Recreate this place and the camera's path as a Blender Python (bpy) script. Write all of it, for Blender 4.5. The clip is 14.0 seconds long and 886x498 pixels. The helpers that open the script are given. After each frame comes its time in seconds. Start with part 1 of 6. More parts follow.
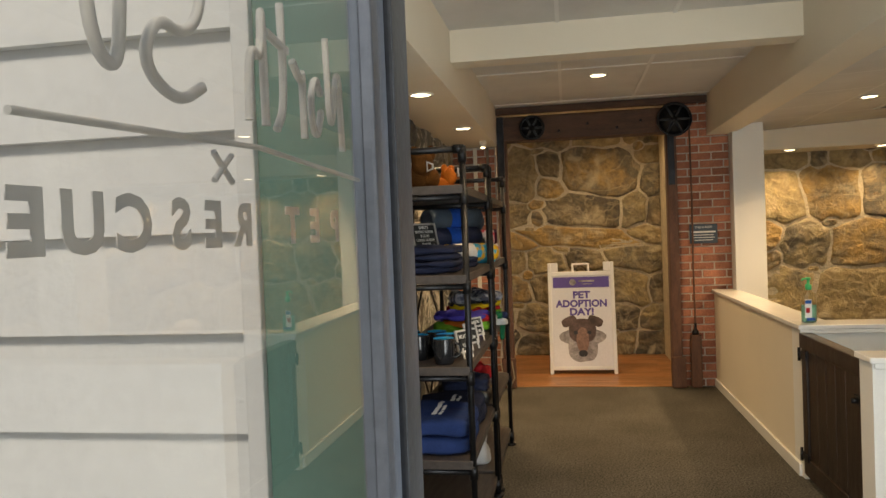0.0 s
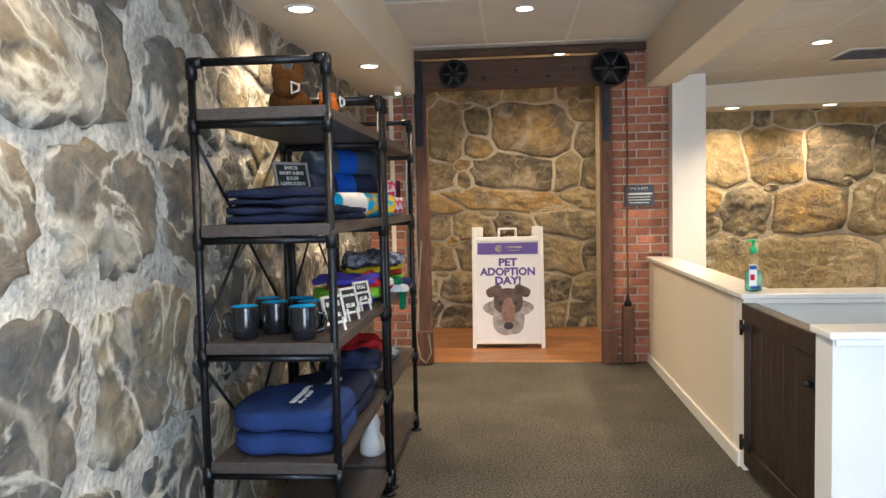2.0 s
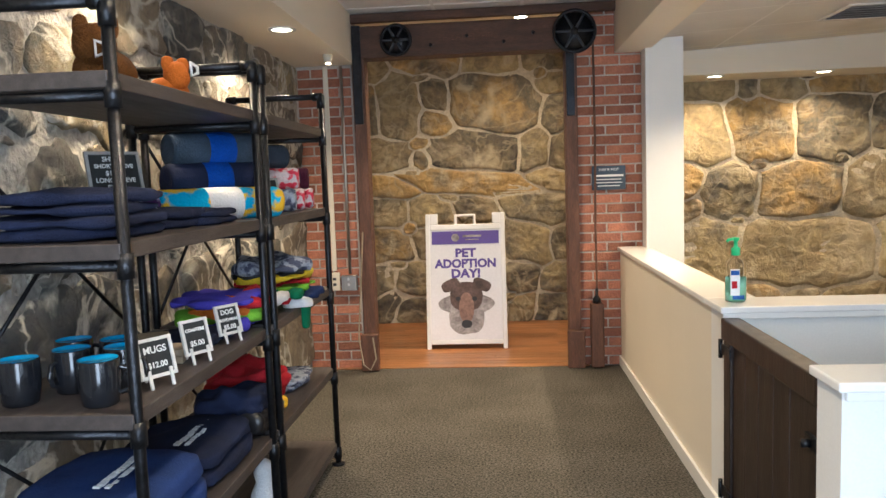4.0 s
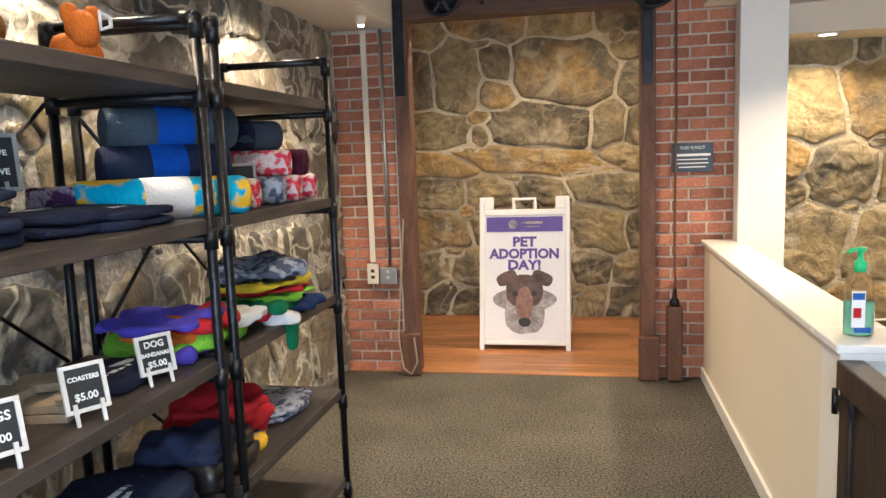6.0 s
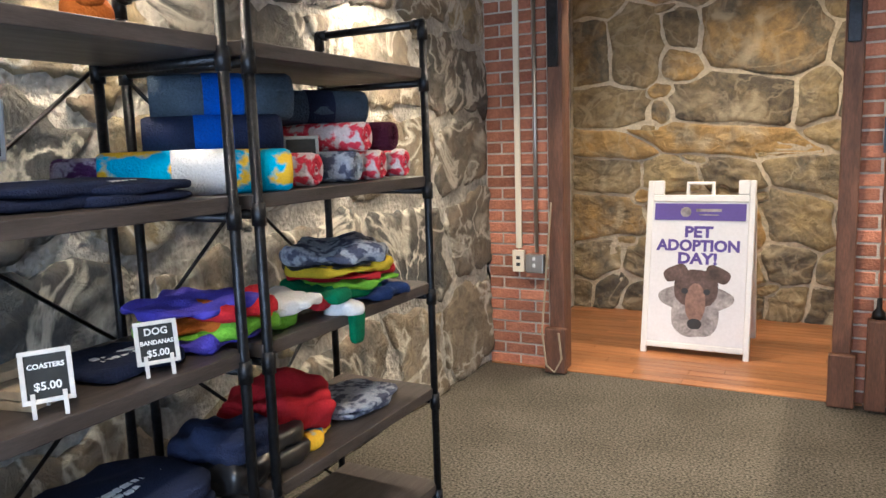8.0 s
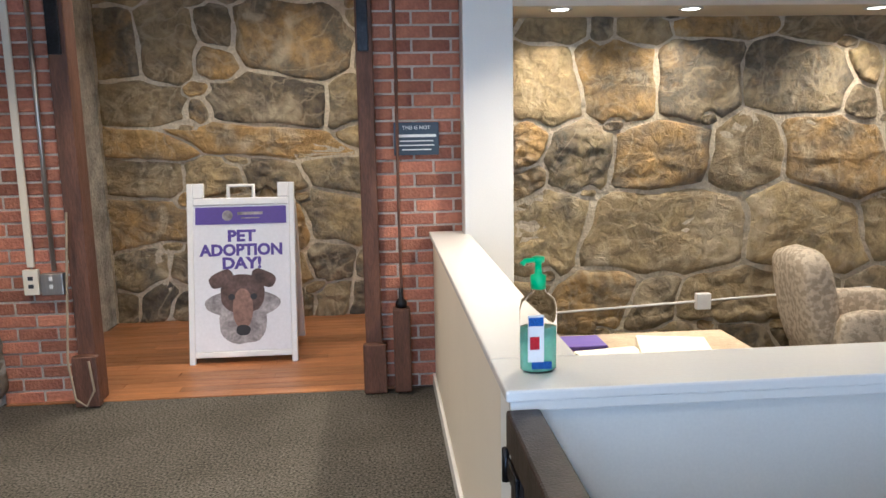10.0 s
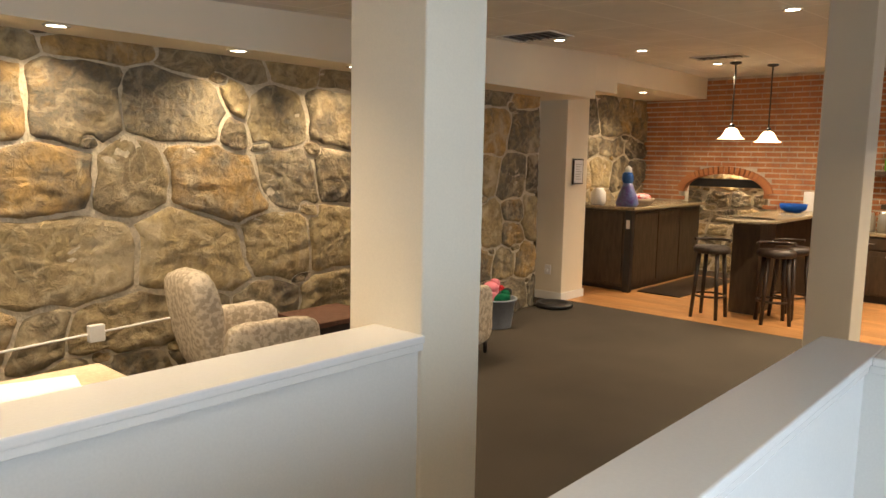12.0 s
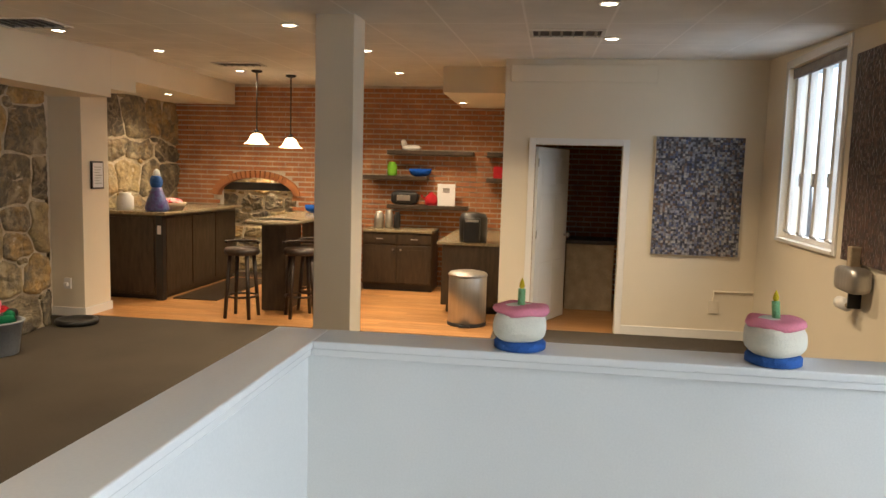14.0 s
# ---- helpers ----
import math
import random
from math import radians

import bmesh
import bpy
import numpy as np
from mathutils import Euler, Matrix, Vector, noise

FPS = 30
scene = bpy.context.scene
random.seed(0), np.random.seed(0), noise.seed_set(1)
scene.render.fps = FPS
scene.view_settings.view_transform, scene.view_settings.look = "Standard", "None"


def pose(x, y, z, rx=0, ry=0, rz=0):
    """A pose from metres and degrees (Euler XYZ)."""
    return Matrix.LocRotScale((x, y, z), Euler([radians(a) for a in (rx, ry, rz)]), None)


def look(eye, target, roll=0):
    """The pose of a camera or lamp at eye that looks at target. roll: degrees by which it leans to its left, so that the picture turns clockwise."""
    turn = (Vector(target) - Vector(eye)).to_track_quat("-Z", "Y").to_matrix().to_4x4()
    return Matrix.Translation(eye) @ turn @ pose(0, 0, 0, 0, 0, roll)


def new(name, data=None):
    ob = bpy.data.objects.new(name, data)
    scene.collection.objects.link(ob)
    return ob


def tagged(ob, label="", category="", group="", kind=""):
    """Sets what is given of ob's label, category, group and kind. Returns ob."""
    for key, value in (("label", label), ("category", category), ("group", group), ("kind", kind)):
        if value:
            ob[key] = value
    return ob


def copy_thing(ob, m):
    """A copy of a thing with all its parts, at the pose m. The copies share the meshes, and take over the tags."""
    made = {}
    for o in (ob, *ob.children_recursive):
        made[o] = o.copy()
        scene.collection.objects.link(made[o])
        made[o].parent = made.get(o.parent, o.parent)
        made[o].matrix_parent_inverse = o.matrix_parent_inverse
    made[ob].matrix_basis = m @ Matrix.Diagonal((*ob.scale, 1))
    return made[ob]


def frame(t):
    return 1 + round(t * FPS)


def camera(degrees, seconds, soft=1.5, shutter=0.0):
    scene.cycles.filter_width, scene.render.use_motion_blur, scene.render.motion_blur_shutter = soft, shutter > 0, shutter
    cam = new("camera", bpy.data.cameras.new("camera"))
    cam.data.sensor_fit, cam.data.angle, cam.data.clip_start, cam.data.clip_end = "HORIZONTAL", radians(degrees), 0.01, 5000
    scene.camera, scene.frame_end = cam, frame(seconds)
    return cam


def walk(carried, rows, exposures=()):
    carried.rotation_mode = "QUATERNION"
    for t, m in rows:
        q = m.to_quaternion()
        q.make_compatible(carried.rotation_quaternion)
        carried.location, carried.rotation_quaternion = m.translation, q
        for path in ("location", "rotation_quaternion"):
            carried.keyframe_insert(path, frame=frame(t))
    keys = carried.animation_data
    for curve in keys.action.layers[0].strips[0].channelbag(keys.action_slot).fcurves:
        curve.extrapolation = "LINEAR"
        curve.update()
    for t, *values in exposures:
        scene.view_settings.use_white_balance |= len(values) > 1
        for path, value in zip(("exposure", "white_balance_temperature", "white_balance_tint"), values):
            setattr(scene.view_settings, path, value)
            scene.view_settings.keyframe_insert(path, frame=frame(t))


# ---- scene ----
cam = camera(62.3, 14.0)
PATH = [
    (0, (-0.005, 0.041, 1.403), (-0.341, 2.012, 1.362), -2.2),
    (0.5, (0.084, 0.193, 1.379), (-0.172, 2.175, 1.312), -1.1),
    (1, (0.135, 0.352, 1.346), (-0.086, 2.337, 1.249), -1.0),
    (1.5, (0.129, 0.602, 1.284), (-0.067, 2.59, 1.186), -1.1),
    (2, (0.146, 0.745, 1.285), (-0.041, 2.733, 1.164), -1.3),
    (2.5, (0.191, 0.925, 1.302), (0.018, 2.912, 1.15), -1.6),
    (3, (0.250, 1.140, 1.329), (0.098, 3.124, 1.156), -2.1),
    (5.3, (0.565, 1.893, 1.362), (0.337, 3.867, 1.137), -1.0),
    (5.5, (0.577, 1.976, 1.37), (0.303, 3.943, 1.132), -1.1),
    (6, (0.549, 2.152, 1.377), (0.161, 4.098, 1.126), -2.0),
    (6.5, (0.56, 2.293, 1.365), (-0.053, 4.182, 1.127), -2.5),
    (7, (0.654, 2.428, 1.354), (-0.259, 4.189, 1.1), -3.0),
    (7.2, (0.717, 2.473, 1.349), (-0.29, 4.182, 1.093), -3.2),
    (9.3, (0.914, 2.853, 1.31), (0.487, 4.788, 1.037), -1.6),
    (9.5, (0.953, 2.888, 1.303), (0.668, 4.85, 1.038), -2.7),
    (10, (0.971, 2.852, 1.347), (1.128, 4.821, 1.034), -1.1),
    (10.5, (1.033, 2.854, 1.349), (1.602, 4.746, 1.042), -0.6),
    (11, (1.078, 2.864, 1.334), (2.006, 4.614, 1.056), 0.1),
    (11.2, (1.083, 2.816, 1.321), (2.134, 4.498, 1.059), 0.2),
    (11.5, (1.102, 2.825, 1.345), (2.33, 4.382, 1.084), 0.6),
    (12, (1.128, 2.801, 1.355), (2.611, 4.12, 1.108), 1.1),
    (12.5, (1.152, 2.74, 1.365), (2.825, 3.81, 1.129), 1.4),
    (13, (1.18, 2.668, 1.367), (2.996, 3.474, 1.142), 1.5),
    (13.5, (1.218, 2.588, 1.361), (3.133, 3.124, 1.146), 1.6),
    (14, (1.239, 2.528, 1.363), (3.209, 2.802, 1.154), 1.6),
]
walk(cam, [(t, look(eye, target, roll)) for t, eye, target, roll in PATH],
     [(0, -0.75, 7600, 10), (0.5, -0.65, 7600, 10), (1.0, -0.3, 7600, 10), (1.5, -0.1, 6500, 10), (3.0, 0.0, 5600, 10), (5.5, 0.15, 5800, 10), (7.0, 0.35, 5300, 10), (9.5, 0.0, 5300, 10), (10.0, -0.15, 4900, 10), (10.5, -0.15, 5000, 10), (11.5, 0.0, 6200, 10), (12.5, -0.05, 6000, 10), (14.0, -0.1, 6200, 10)])

# ---- light ----
world = bpy.data.worlds.new("world")
scene.world = world
world.use_nodes = True
wn = world.node_tree.nodes
sky = wn.new("ShaderNodeTexSky")
sky.sky_type = "NISHITA"
sky.sun_disc = False
sky.sun_elevation, sky.sun_rotation = radians(40), radians(150)
world.node_tree.links.new(sky.outputs[0], wn["Background"].inputs[0])
wn["Background"].inputs[1].default_value = 0.13
sun_data = bpy.data.lights.new("sun", "SUN")
sun_data.energy, sun_data.angle, sun_data.color = 3.0, radians(15), (1.0, 0.95, 0.88)
sun_ob = new("sun", sun_data)
sun_ob.matrix_world = look((0, -10, 9), (0.5, 0, 0))
WARM = (1.0, 0.75, 0.46)
LAMP_POWER = 9.0


# ---- materials ----
def node_mat(name):
    m = bpy.data.materials.new(name)
    m.use_nodes = True
    return m, m.node_tree.nodes, m.node_tree.links, m.node_tree.nodes["Principled BSDF"]


def mat(name, color, rough=0.5, metal=0.0, vary=0.15, scale=6.0, fine=60.0, bump=0.1, second=None, stretch=(1, 1, 1), rand=0.0, spec=0.5, sharp=0.2):
    """A surface with large blotches, fine grain and bump."""
    m, n, l, b = node_mat(name)
    tc = n.new("ShaderNodeTexCoord")
    mp = n.new("ShaderNodeMapping")
    mp.inputs["Scale"].default_value = stretch
    l.new(tc.outputs["Object"], mp.inputs[0])
    big, small = n.new("ShaderNodeTexNoise"), n.new("ShaderNodeTexNoise")
    big.inputs["Scale"].default_value, small.inputs["Scale"].default_value = scale, fine
    big.inputs["Detail"].default_value, small.inputs["Detail"].default_value = 4, 3
    for t in (big, small):
        l.new(mp.outputs[0], t.inputs["Vector"])
    ramp = n.new("ShaderNodeMapRange")
    ramp.inputs["From Min"].default_value, ramp.inputs["From Max"].default_value = 0.5 - sharp, 0.5 + sharp
    l.new(big.outputs[0], ramp.inputs["Value"])
    mix = n.new("ShaderNodeMix")
    mix.data_type = "RGBA"
    second = second or tuple(c * (1 - 2 * vary) for c in color)
    mix.inputs["A"].default_value, mix.inputs["B"].default_value = (*color, 1), (*second, 1)
    l.new(ramp.outputs[0], mix.inputs["Factor"])
    grain = n.new("ShaderNodeMapRange")
    grain.inputs["From Min"].default_value, grain.inputs["From Max"].default_value = 0.25, 0.75
    grain.inputs["To Min"].default_value, grain.inputs["To Max"].default_value = 1 - vary, 1 + vary
    l.new(small.outputs[0], grain.inputs["Value"])
    mul = n.new("ShaderNodeVectorMath")
    mul.operation = "SCALE"
    l.new(mix.outputs["Result"], mul.inputs[0])
    l.new(grain.outputs[0], mul.inputs["Scale"])
    out = mul.outputs[0]
    if rand:
        info = n.new("ShaderNodeObjectInfo")
        hs = n.new("ShaderNodeHueSaturation")
        r = n.new("ShaderNodeMapRange")
        r.inputs["To Min"].default_value, r.inputs["To Max"].default_value = 1 - rand, 1 + rand
        l.new(info.outputs["Random"], r.inputs["Value"])
        l.new(r.outputs[0], hs.inputs["Value"])
        l.new(out, hs.inputs["Color"])
        out = hs.outputs[0]
    l.new(out, b.inputs["Base Color"])
    b.inputs["Metallic"].default_value = metal
    b.inputs["Specular IOR Level"].default_value = spec
    rr = n.new("ShaderNodeMapRange")
    rr.inputs["To Min"].default_value, rr.inputs["To Max"].default_value = max(0.02, rough - 0.08), min(1, rough + 0.08)
    l.new(big.outputs[0], rr.inputs["Value"])
    l.new(rr.outputs[0], b.inputs["Roughness"])
    if bump:
        bp = n.new("ShaderNodeBump")
        bp.inputs["Strength"].default_value, bp.inputs["Distance"].default_value = bump, 0.02
        l.new(small.outputs[0], bp.inputs["Height"])
        l.new(bp.outputs[0], b.inputs["Normal"])
    return m


def stone_mat(name, colors, wash, wash_amount, veins, rough=0.75):
    """Rubble stone: a hue per stone, veins, and patches of lime mortar smeared over the face."""
    m, n, l, b = node_mat(name)
    geo = n.new("ShaderNodeNewGeometry")
    info = n.new("ShaderNodeObjectInfo")
    cr = n.new("ShaderNodeValToRGB")
    el = cr.color_ramp.elements
    el[0].position, el[0].color = 0.0, (*colors[0], 1)
    el[1].position, el[1].color = 1.0, (*colors[-1], 1)
    for i, c in enumerate(colors[1:-1]):
        e = el.new((i + 1) / (len(colors) - 1))
        e.color = (*c, 1)
    n1 = n.new("ShaderNodeTexNoise")
    n1.inputs["Scale"].default_value, n1.inputs["Detail"].default_value, n1.inputs["Roughness"].default_value = 4.5, 8, 0.62
    n2 = n.new("ShaderNodeTexNoise")
    n2.inputs["Scale"].default_value, n2.inputs["Detail"].default_value, n2.inputs["Distortion"].default_value = 13, 8, 0.9
    n2.inputs["Roughness"].default_value = 0.68
    n3 = n.new("ShaderNodeTexNoise")
    n3.inputs["Scale"].default_value, n3.inputs["Detail"].default_value, n3.inputs["Distortion"].default_value = 3.1, 9, 1.2
    for t in (n1, n2, n3):
        l.new(geo.outputs["Position"], t.inputs["Vector"])
    add = n.new("ShaderNodeMath")
    add.operation = "MULTIPLY_ADD"
    add.inputs[1].default_value, add.inputs[2].default_value = 0.9, -0.45
    l.new(n1.outputs[0], add.inputs[0])
    add2 = n.new("ShaderNodeMath")
    l.new(add.outputs[0], add2.inputs[0])
    l.new(info.outputs["Random"], add2.inputs[1])
    l.new(add2.outputs[0], cr.inputs[0])
    g = n.new("ShaderNodeMapRange")
    g.inputs["From Min"].default_value, g.inputs["From Max"].default_value = 0.3, 0.7
    g.inputs["To Min"].default_value, g.inputs["To Max"].default_value = 0.6, 1.35
    l.new(n2.outputs[0], g.inputs["Value"])
    mul = n.new("ShaderNodeVectorMath")
    mul.operation = "SCALE"
    l.new(cr.outputs[0], mul.inputs[0])
    l.new(g.outputs[0], mul.inputs["Scale"])
    wr = n.new("ShaderNodeMapRange")
    wr.inputs["From Min"].default_value, wr.inputs["From Max"].default_value = 0.62 - wash_amount, 0.72 - wash_amount * 0.6
    l.new(n3.outputs[0], wr.inputs["Value"])
    mix = n.new("ShaderNodeMix")
    mix.data_type = "RGBA"
    mix.inputs["B"].default_value = (*wash, 1)
    l.new(mul.outputs[0], mix.inputs["A"])
    wf = n.new("ShaderNodeMath")
    wf.operation = "MULTIPLY"
    wf.inputs[1].default_value = 0.75
    l.new(wr.outputs[0], wf.inputs[0])
    n4 = n.new("ShaderNodeTexNoise")
    n4.inputs["Scale"].default_value, n4.inputs["Detail"].default_value, n4.inputs["Distortion"].default_value = 2.3, 7, 1.1
    l.new(geo.outputs["Position"], n4.inputs["Vector"])
    dist = n.new("ShaderNodeMath")
    dist.operation = "SUBTRACT"
    dist.inputs[1].default_value = 0.5
    l.new(n4.outputs[0], dist.inputs[0])
    size = n.new("ShaderNodeMath")
    size.operation = "ABSOLUTE"
    l.new(dist.outputs[0], size.inputs[0])
    vr = n.new("ShaderNodeMapRange")
    vr.inputs["From Min"].default_value, vr.inputs["From Max"].default_value = 0.004, 0.03
    vr.inputs["To Min"].default_value, vr.inputs["To Max"].default_value = veins, 0.0
    l.new(size.outputs[0], vr.inputs["Value"])
    both = n.new("ShaderNodeMath")
    both.operation = "MAXIMUM"
    l.new(wf.outputs[0], both.inputs[0])
    l.new(vr.outputs[0], both.inputs[1])
    l.new(both.outputs[0], mix.inputs["Factor"])
    l.new(mix.outputs["Result"], b.inputs["Base Color"])
    b.inputs["Roughness"].default_value = rough
    bp = n.new("ShaderNodeBump")
    bp.inputs["Strength"].default_value, bp.inputs["Distance"].default_value = 1.0, 0.035
    sm = n.new("ShaderNodeMath")
    l.new(n2.outputs[0], sm.inputs[0])
    l.new(n1.outputs[0], sm.inputs[1])
    l.new(sm.outputs[0], bp.inputs["Height"])
    l.new(bp.outputs[0], b.inputs["Normal"])
    return m


def glow_mat(name, color, strength):
    m, n, l, b = node_mat(name)
    b.inputs["Emission Color"].default_value = (*color, 1)
    b.inputs["Emission Strength"].default_value = strength
    b.inputs["Base Color"].default_value = (0.8, 0.8, 0.8, 1)
    return m


def glass_mat(name, color=(1, 1, 1), rough=0.0, ior=1.45):
    m, n, l, b = node_mat(name)
    b.inputs["Base Color"].default_value = (*color, 1)
    b.inputs["Transmission Weight"].default_value = 1.0
    b.inputs["Roughness"].default_value = rough
    b.inputs["IOR"].default_value = ior
    return m


M_CREAM = mat("cream_paint", (0.78, 0.70, 0.56), 0.55, vary=0.03, scale=1.5, fine=160, bump=0.05)
M_WHITE = mat("white_paint", (0.80, 0.79, 0.75), 0.45, vary=0.03, scale=1.2, fine=160, bump=0.04)
M_TRIM = mat("gloss_trim", (0.82, 0.80, 0.76), 0.22, vary=0.02, scale=2, fine=120, bump=0.02)
M_CEIL = mat("ceiling_tile", (0.72, 0.70, 0.66), 0.9, vary=0.06, scale=3, fine=260, bump=0.25)
M_GRID = mat("ceiling_bar", (0.78, 0.76, 0.72), 0.5, vary=0.02, bump=0)
M_CARPET = mat("carpet", (0.11, 0.1, 0.083), 0.95, vary=0.98, scale=2.2, fine=95, bump=0.5, second=(0.078, 0.07, 0.057), spec=0.1)
M_CARPET_LOW = mat("carpet_dark", (0.082, 0.069, 0.054), 0.95, vary=0.3, scale=1.2, fine=140, bump=0.5, second=(0.066, 0.056, 0.045), spec=0.1)
M_WOODFLOOR = mat("floor_board", (0.36, 0.16, 0.06), 0.35, vary=0.3, scale=3, fine=24, bump=0.08, second=(0.22, 0.09, 0.035), stretch=(1, 9, 9), rand=0.25)
M_OAKFLOOR = mat("oak_floor", (0.5, 0.26, 0.1), 0.35, vary=0.2, scale=3, fine=24, bump=0.06, second=(0.38, 0.18, 0.06), stretch=(9, 1, 9), rand=0.2)
M_MORTAR = mat("mortar", (0.66, 0.58, 0.43), 0.95, vary=0.2, scale=7, fine=45, bump=0.7, second=(0.5, 0.43, 0.31))
M_MORTAR_PALE = mat("lime_mortar", (0.58, 0.55, 0.48), 0.95, vary=0.3, scale=7, fine=45, bump=0.9, second=(0.24, 0.23, 0.21))
M_STONE_GREY = stone_mat("grey_stone", [(0.06, 0.068, 0.072), (0.17, 0.15, 0.12), (0.27, 0.22, 0.15), (0.10, 0.105, 0.105), (0.34, 0.27, 0.15)], (0.62, 0.59, 0.5), 0.06, 0.85)
M_STONE_WARM = stone_mat("field_stone", [(0.10, 0.085, 0.065), (0.30, 0.23, 0.125), (0.44, 0.34, 0.17), (0.16, 0.14, 0.105), (0.46, 0.30, 0.11)], (0.56, 0.47, 0.31), 0.06, 0.35)
M_BRICK = mat("brick", (0.44, 0.18, 0.10), 0.85, vary=0.22, scale=9, fine=70, bump=0.5, second=(0.32, 0.12, 0.075), rand=0.35)
M_BRICK_WARM = mat("old_brick", (0.42, 0.17, 0.055), 0.85, vary=0.22, scale=5, fine=60, bump=0.4, second=(0.3, 0.11, 0.045))
M_JOINT = mat("brick_joint", (0.62, 0.56, 0.48), 0.95, vary=0.2, scale=5, fine=80, bump=0.5)
M_IRON = mat("black_pipe", (0.035, 0.036, 0.04), 0.38, 0.85, vary=0.25, scale=12, fine=90, bump=0.15)
M_SHELF = mat("stained_board", (0.062, 0.05, 0.045), 0.5, vary=0.25, scale=5, fine=40, bump=0.12, stretch=(8, 1, 8))
M_DARKWOOD = mat("dark_wood", (0.035, 0.02, 0.013), 0.4, vary=0.3, scale=4, fine=30, bump=0.12, stretch=(6, 6, 1))
M_BROWNWOOD = mat("brown_timber", (0.15, 0.065, 0.035), 0.6, vary=0.3, scale=4, fine=30, bump=0.3, second=(0.08, 0.035, 0.02), stretch=(5, 5, 1))
M_BEAM = mat("old_beam", (0.11, 0.052, 0.03), 0.65, vary=0.3, scale=4, fine=30, bump=0.3, second=(0.06, 0.03, 0.018), stretch=(1, 6, 6))
M_CABINET = mat("cabinet_stain", (0.06, 0.04, 0.024), 0.42, vary=0.25, scale=5, fine=40, bump=0.08, stretch=(5, 5, 1))
M_COUNTER = mat("stone_counter", (0.33, 0.27, 0.17), 0.25, vary=0.3, scale=30, fine=160, bump=0.02)
M_ALU = mat("painted_aluminium", (0.22, 0.26, 0.33), 0.4, 0.3, vary=0.12, scale=4, fine=70, bump=0.05)
M_ALU_DARK = mat("dark_aluminium", (0.06, 0.07, 0.085), 0.4, 0.3, vary=0.2, scale=4, fine=70, bump=0.05)
M_TEAL = mat("teal_paint", (0.12, 0.25, 0.22), 0.5, vary=0.08, scale=3, fine=80, bump=0.05)
M_SIDING = mat("siding_paint", (0.78, 0.79, 0.79), 0.6, vary=0.04, scale=3, fine=60, bump=0.1)
M_STEEL = mat("brushed_steel", (0.55, 0.53, 0.5), 0.42, 1.0, vary=0.08, scale=6, fine=90, bump=0.04, stretch=(6, 6, 0.3))
M_BLACK = mat("black_plastic", (0.015, 0.015, 0.017), 0.35, vary=0.2, bump=0.03)
M_NAVY = mat("navy_cloth", (0.017, 0.024, 0.06), 0.9, vary=0.25, scale=8, fine=220, bump=0.4, spec=0.2)
M_BLUE = mat("blue_cloth", (0.02, 0.045, 0.16), 0.9, vary=0.2, scale=8, fine=220, bump=0.4, spec=0.2)
M_ROYAL = mat("royal_fleece", (0.01, 0.09, 0.5), 0.9, vary=0.2, scale=9, fine=160, bump=0.5, spec=0.2)
M_RED = mat("red_cloth", (0.5, 0.02, 0.03), 0.85, vary=0.2, scale=9, fine=200, bump=0.4, spec=0.2)
M_GREY_CLOTH = mat("slate_fleece", (0.06, 0.085, 0.12), 0.9, vary=0.2, scale=9, fine=160, bump=0.5, spec=0.2)
M_MAROON = mat("plum_fleece", (0.1, 0.015, 0.04), 0.9, vary=0.25, scale=9, fine=160, bump=0.5, spec=0.2)
M_CYAN = mat("cyan_fleece", (0.02, 0.38, 0.62), 0.9, vary=0.1, scale=11, fine=160, bump=0.4, second=(0.75, 0.45, 0.02), spec=0.2, sharp=0.03)
M_LIME = mat("lime_cloth", (0.2, 0.5, 0.04), 0.9, vary=0.15, fine=180, bump=0.4, spec=0.2)
M_ORANGE = mat("orange_cloth", (0.62, 0.16, 0.02), 0.9, vary=0.15, fine=180, bump=0.4, spec=0.2)
M_VIOLET = mat("violet_cloth", (0.09, 0.07, 0.5), 0.9, vary=0.15, fine=180, bump=0.4, spec=0.2)
M_PATTERN = mat("print_cloth", (0.6, 0.04, 0.07), 0.9, vary=0.15, scale=26, fine=90, bump=0.4, second=(0.6, 0.5, 0.5), spec=0.2, sharp=0.04)
M_FURGREY = mat("grey_print_fleece", (0.35, 0.38, 0.45), 0.95, vary=0.2, scale=28, fine=140, bump=0.6, second=(0.08, 0.09, 0.14), spec=0.2, sharp=0.05)
M_PURPLEMIX = mat("purple_print_fleece", (0.4, 0.36, 0.5), 0.95, vary=0.2, scale=30, fine=140, bump=0.6, second=(0.08, 0.03, 0.12), spec=0.2, sharp=0.05)
M_GREEN = mat("green_cloth", (0.01, 0.16, 0.07), 0.9, vary=0.15, fine=180, bump=0.4, spec=0.2)
M_YELLOW = mat("yellow_cloth", (0.75, 0.55, 0.03), 0.9, vary=0.15, fine=180, bump=0.4, spec=0.2)
M_WHITECLOTH = mat("white_cloth", (0.7, 0.7, 0.7), 0.9, vary=0.1, fine=180, bump=0.4, spec=0.2)
M_BROWNFUR = mat("brown_plush", (0.22, 0.09, 0.025), 0.98, vary=0.3, scale=10, fine=200, bump=0.9, spec=0.1)
M_TAN = mat("kraft_card", (0.42, 0.33, 0.22), 0.8, vary=0.15, scale=9, fine=70, bump=0.2)
M_MUG = mat("mug_glaze", (0.012, 0.013, 0.016), 0.15, vary=0.1, bump=0)
M_MUGBLUE = mat("mug_inner_glaze", (0.02, 0.3, 0.6), 0.15, vary=0.05, bump=0)
